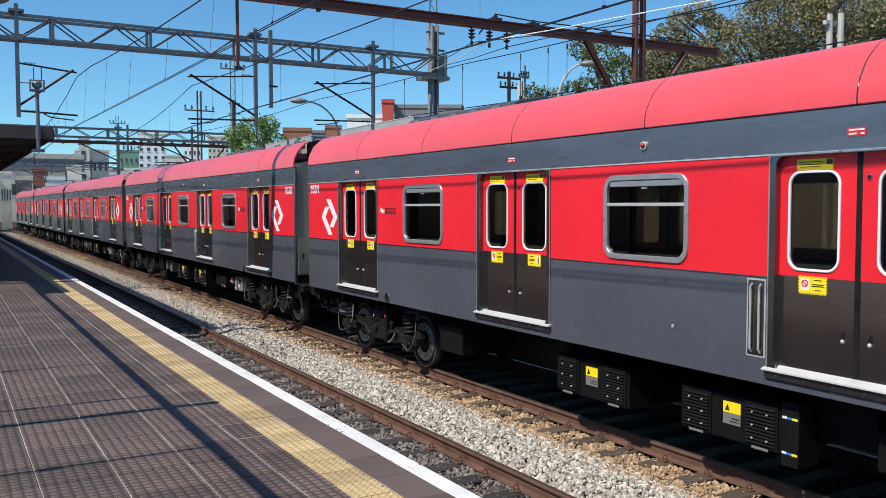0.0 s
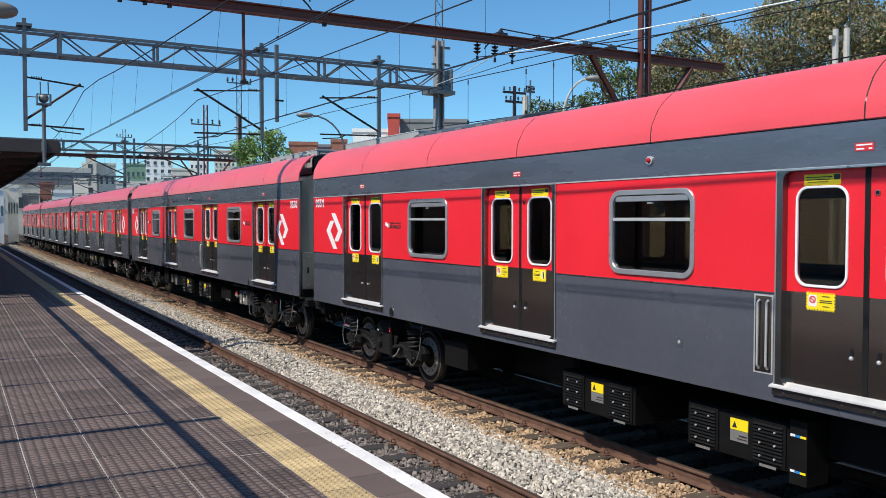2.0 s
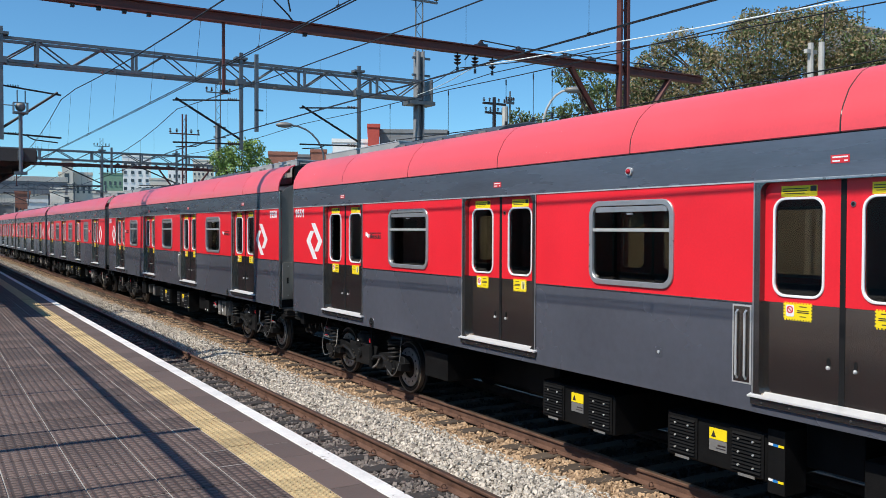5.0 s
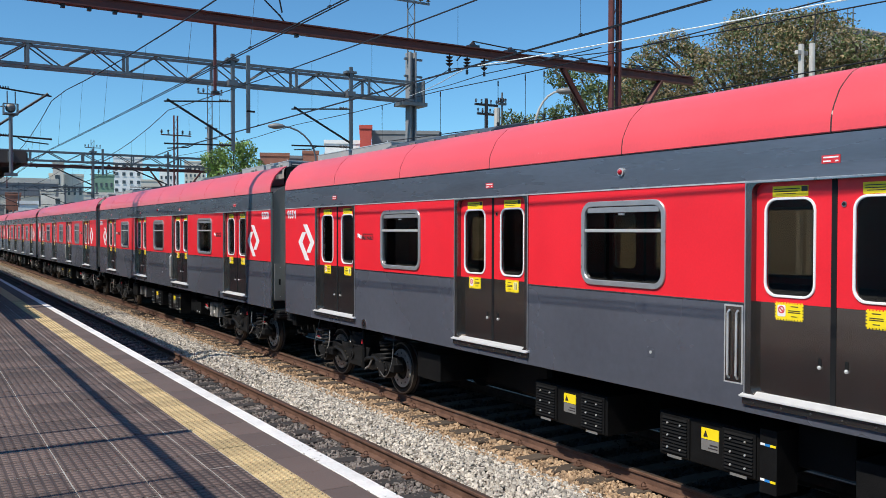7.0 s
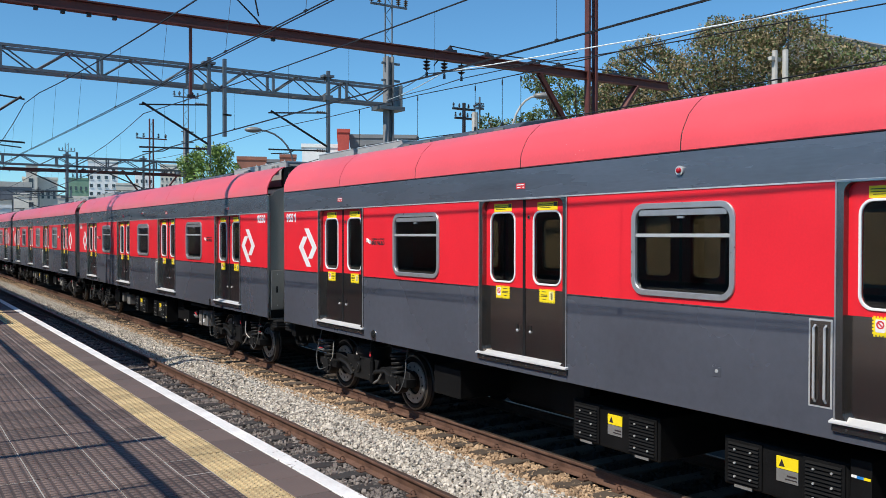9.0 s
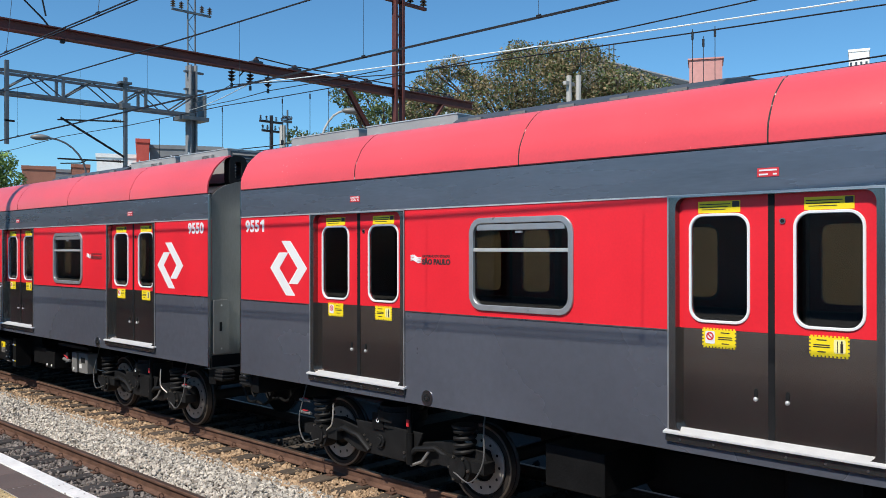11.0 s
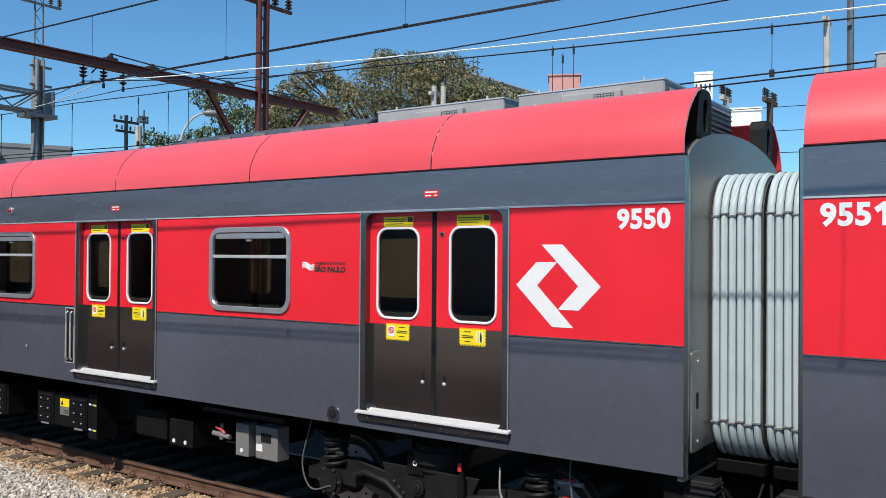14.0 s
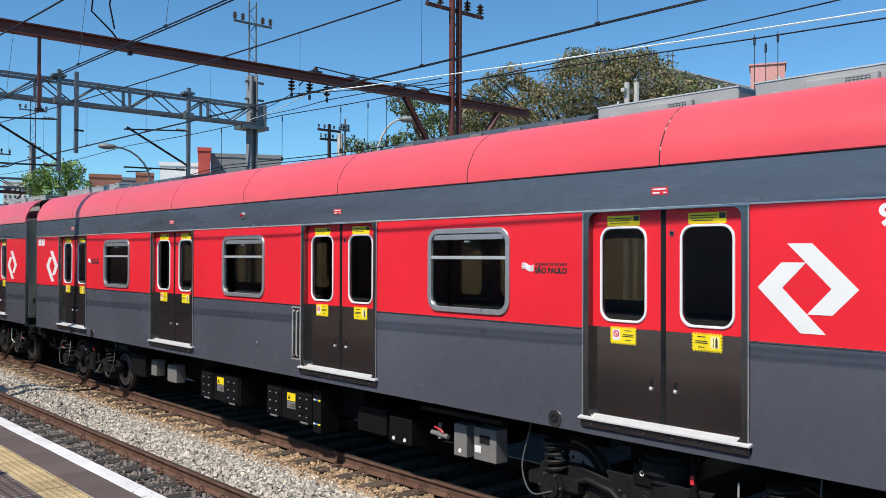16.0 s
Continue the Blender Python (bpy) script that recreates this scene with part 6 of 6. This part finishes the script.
make_tree("tree", "low dark green bush beyond the train", polar(37.5, 46),
          lumps_at(((35.9, 8.6, 0.6), (36.9, 8.3, 0.7), (38.3, 8.5, 0.8), (39.4, 8.8, 0.9), (40.2, 7.6, 1.1)), 46), 1000, 0.095, LEAF, 41)
make_tree("tree", "fresh green rounded street tree beyond the tracks", polar(17.9, 58),
          lumps_at(((16.7, 7.3, 0.9), (17.8, 7.7, 1.1), (18.6, 8.0, 0.8), (19.0, 7.0, 0.8), (17.4, 6.5, 1.2)), 58), 1100, 0.11, LEAFBRIGHT, 51)
make_tree("tree", "green bush beside the grey-roofed building", polar(58, 42),
          lumps_at(((57.0, 10.6, 1.0), (58.2, 10.3, 1.0), (59.3, 10.1, 0.9), (57.6, 9.2, 1.1), (59.2, 8.9, 1.0), (60.0, 9.6, 0.6)), 42), 1300, 0.08, LEAF, 61, LEAFDRY)
make_tree("tree", "distant dark green tree by the white tower", polar(71.8, 60),
          lumps_at(((71.0, 9.6, 1.2), (72.0, 10.2, 1.5), (72.8, 9.4, 1.2)), 60), 320, 0.2, LEAF, 71)


# ---- buildings ----
def make_building(az0, az1, dist, ztop, material, label, rows=0, cols=0, depth=14, pane=None, roof_h=0.4):
    """A block whose front faces the tracks, with window openings of its own."""
    (xa, ya), (xb, yb) = polar(az0, dist), polar(az1, dist)
    ztop = lift(ztop, az0)
    d = Vector((xb - xa, yb - ya, 0))
    w = d.length
    d.normalize()
    rot = math.degrees(math.atan2(d.y, d.x))
    c = thing("building", label, "building", "buildings beyond the railway", pose(xa, ya, 0, 0, 0, rot))
    g = -0.5
    part("wall", B((0, w, 0, depth, g, ztop)), material, c)
    part("parapet", B((-0.1, w + 0.1, -0.1, depth + 0.1, ztop, ztop + roof_h)), material, c)
    if rows and cols:
        base = ztop * 0.38
        bw, bh = w / cols, (ztop - 0.8 - base) / rows
        for i in range(cols):
            for j in range(rows):
                x0, z0 = (i + 0.22) * bw, base + (j + 0.25) * bh
                wn = part("window", B((x0, x0 + bw * 0.42, -0.05, 0.12, z0, z0 + bh * 0.42)), PANE, c)
                part("sill", B((x0 - 0.05, x0 + bw * 0.42 + 0.05, -0.14, 0.0, z0 - 0.09, z0)), material, wn)
    return c


make_building(10.7, 12.4, 230, 20.8, PLASTERW, "tall white apartment block in the distance", 6, 4)
make_building(9.6, 10.75, 200, 14.5, PLASTERGR, "pale green office building in the distance", 4, 4)
make_building(12.3, 13.6, 190, 13.0, PLASTERC, "pale apartment building in the distance", 4, 4)
make_building(13.4, 14.5, 260, 20.0, PLASTERW, "white apartment block in the distance", 5, 4)
make_building(14.9, 16.2, 230, 20.2, PLASTERC, "cream apartment tower in the distance", 7, 5)
make_building(7.1, 9.0, 170, 12.6, PLASTERC, "cream industrial building with a tower", 2, 6)
make_building(7.3, 7.9, 168, 14.8, PLASTERC, "cream concrete tower beside a factory", 2, 1)
make_building(-8.0, 7.0, 190, 9.5, PLASTERC, "long pale industrial shed", 1, 12)
make_building(9.0, 12.6, 150, 8.5, PLASTERC, "low cream workshop building", 1, 8)
make_building(15.8, 19.8, 190, 13.0, PLASTERC, "row of pale rendered town houses", 3, 10)
make_building(19.6, 21.4, 105, 11.6, BRICKRED, "brick house with a flat roof", 2, 4)
make_building(21.4, 22.3, 120, 12.6, PLASTERG, "small grey flat-roofed building", 1, 2)
make_building(22.3, 23.3, 110, 12.4, BRICKRED, "low red brick town house", 1, 2)
make_building(23.7, 26.0, 95, 12.2, PLASTERW, "white-painted warehouse with small windows", 1, 5)
make_building(26.0, 26.75, 94.5, 13.8, PLASTERR, "red-painted stair block beside the warehouse", 0, 0, 10)
make_building(26.78, 31.2, 96, 13.4, PLASTERG, "long grey warehouse with streaked walls", 0, 0, 20)
make_building(31.2, 33.2, 110, 13.2, PLASTERG, "low grey sheet-roofed shed", 0, 0, 20)
make_building(61.3, 63.3, 62, 15.6, PLASTERP, "pink rendered water-tank block", 0, 0, 2.6, roof_h=0.1)
make_building(70.5, 71.6, 150, 33.2, PLASTERW, "white stepped apartment tower", 8, 4)
make_building(70.1, 72.2, 152, 24.0, PLASTERW, "white stepped apartment tower", 6, 6)
make_building(70.5, 74.5, 100, 18.8, PLASTERW, "low white apartment building", 3, 8)
make_building(83.0, 86.5, 60, 16.6, PLASTERC, "stone-coloured building with a cornice", 3, 4)


rng = random.Random(77)
for k in range(9):
    a = 2.0 + k * 0.9 + rng.uniform(-0.2, 0.2)
    make_building(a, a + rng.uniform(0.5, 1.1), 118 + 7 * (k % 4), rng.uniform(5.5, 8.2), (PLASTERW, PLASTERC, PLASTERG, BRICKRED)[k % 4], "low trackside workshop with a flat roof", 1, 4, 8)


def make_shed():
    x0, y0 = polar(55.4, 70)
    x1, y1 = polar(66, 76)
    c = thing("building", "grey building with a pitched sheet roof and aerials", "building", "buildings beyond the railway")
    d = Vector((x1 - x0, y1 - y0, 0))
    n = Vector((d.y, -d.x, 0)).normalized() * -9
    zs = (lift(2.7 + 0.212 * 70, 56), lift(2.7 + 0.155 * 76, 65))
    bm = bmesh.new()
    P = [Vector((x0, y0, -0.5)), Vector((x1, y1, -0.5)), Vector((x1, y1, zs[1])), Vector((x0, y0, zs[0]))]
    A, C = [bm.verts.new(p) for p in P], [bm.verts.new(p + n) for p in P]
    for i in range(4):
        bm.faces.new((A[i], A[(i + 1) % 4], C[(i + 1) % 4], C[i]))
    bm.faces.new(A[::-1])
    bm.faces.new(C)
    part("wall", bm, PLASTERG, c)
    bm = bmesh.new()
    tube(bm, [P[3] + Vector((0, 0, 0.1)), P[2] + Vector((0, 0, 0.1))], 0.28, 4)
    part("roof_edge", bm, PLASTERG, c)
    for az in (55.6, 56.3, 56.6):
        x, y = polar(az, 71)
        bm = bmesh.new()
        cyl(bm, (x, y, 15), (x, y, 19.3), 0.05, 5)
        for z in (17.8, 18.4, 18.9):
            box(bm, x - 0.3, x + 0.3, y - 0.03, y + 0.03, z, z + 0.06)
        part("aerial", bm, GALV, c)


make_shed()
bm = B((-60, 20, 150, 152, 8.2, 10.2))
via = thing("viaduct", "grey concrete road viaduct across the tracks", "viaduct")
part("deck", bm, PLASTERG, via)
part("parapet", B((-60, 20, 149.9, 150, 10.2, 11.0)), PLASTERC, via)
for x in (-22, -6, 3.2, 18):
    part("pier", B((x - 0.7, x + 0.7, 150.3, 151.7, -0.5, 8.2)), PLASTERG, via)


# ---- what moves ----
TRAVEL = [(0, 0), (7.0, 0), (7.25, -0.006), (7.5, -0.033), (8.0, -0.155), (8.5, -0.534), (9.0, -1.195), (9.5, -2.157), (10.0, -3.407), (10.2, -3.987),
          (11.25, -7.69), (12.3, -11.696), (12.5, -12.378), (13.0, -13.858), (13.5, -14.973), (14.0, -15.697), (14.5, -16.046), (15.0, -16.068), (16.0, -16.074)]


def travelled(t):
    """How far the train has come, smoothly between the table's times."""
    T, S = [a for a, b in TRAVEL], [b for a, b in TRAVEL]
    i = max(0, min(len(T) - 2, sum(1 for a in T if a <= t) - 1))

    def slope(k):
        if k in (0, len(T) - 1):
            return 0.0
        a, b = (S[k] - S[k - 1]) / (T[k] - T[k - 1]), (S[k + 1] - S[k]) / (T[k + 1] - T[k])
        if a * b <= 0:
            return 0.0
        ha, hb = T[k] - T[k - 1], T[k + 1] - T[k]
        return (a * hb + b * ha) / (ha + hb)
    h = T[i + 1] - T[i]
    f = (t - T[i]) / h
    return ((2 * f ** 3 - 3 * f ** 2 + 1) * S[i] + (f ** 3 - 2 * f ** 2 + f) * h * slope(i)
            + (3 * f ** 2 - 2 * f ** 3) * S[i + 1] + (f ** 3 - f ** 2) * h * slope(i + 1))


def motions():
    times = [0.0] + [round(7.0 + 0.1 * k, 1) for k in range(81)] + [16.0]
    for car, y in zip(cars, CAR_Y):
        walk(car, [(t, pose(TRAIN_TRACK, y + travelled(t), RAIL)) for t in times])
        for ax in [o for o in car.children if o.name.split(".")[0] == "wheelset"]:
            ya = ax.matrix_basis.translation.y
            walk(ax, [(t, pose(0, ya, 0.445, -math.degrees(travelled(t) / 0.445))) for t in times])


motions()
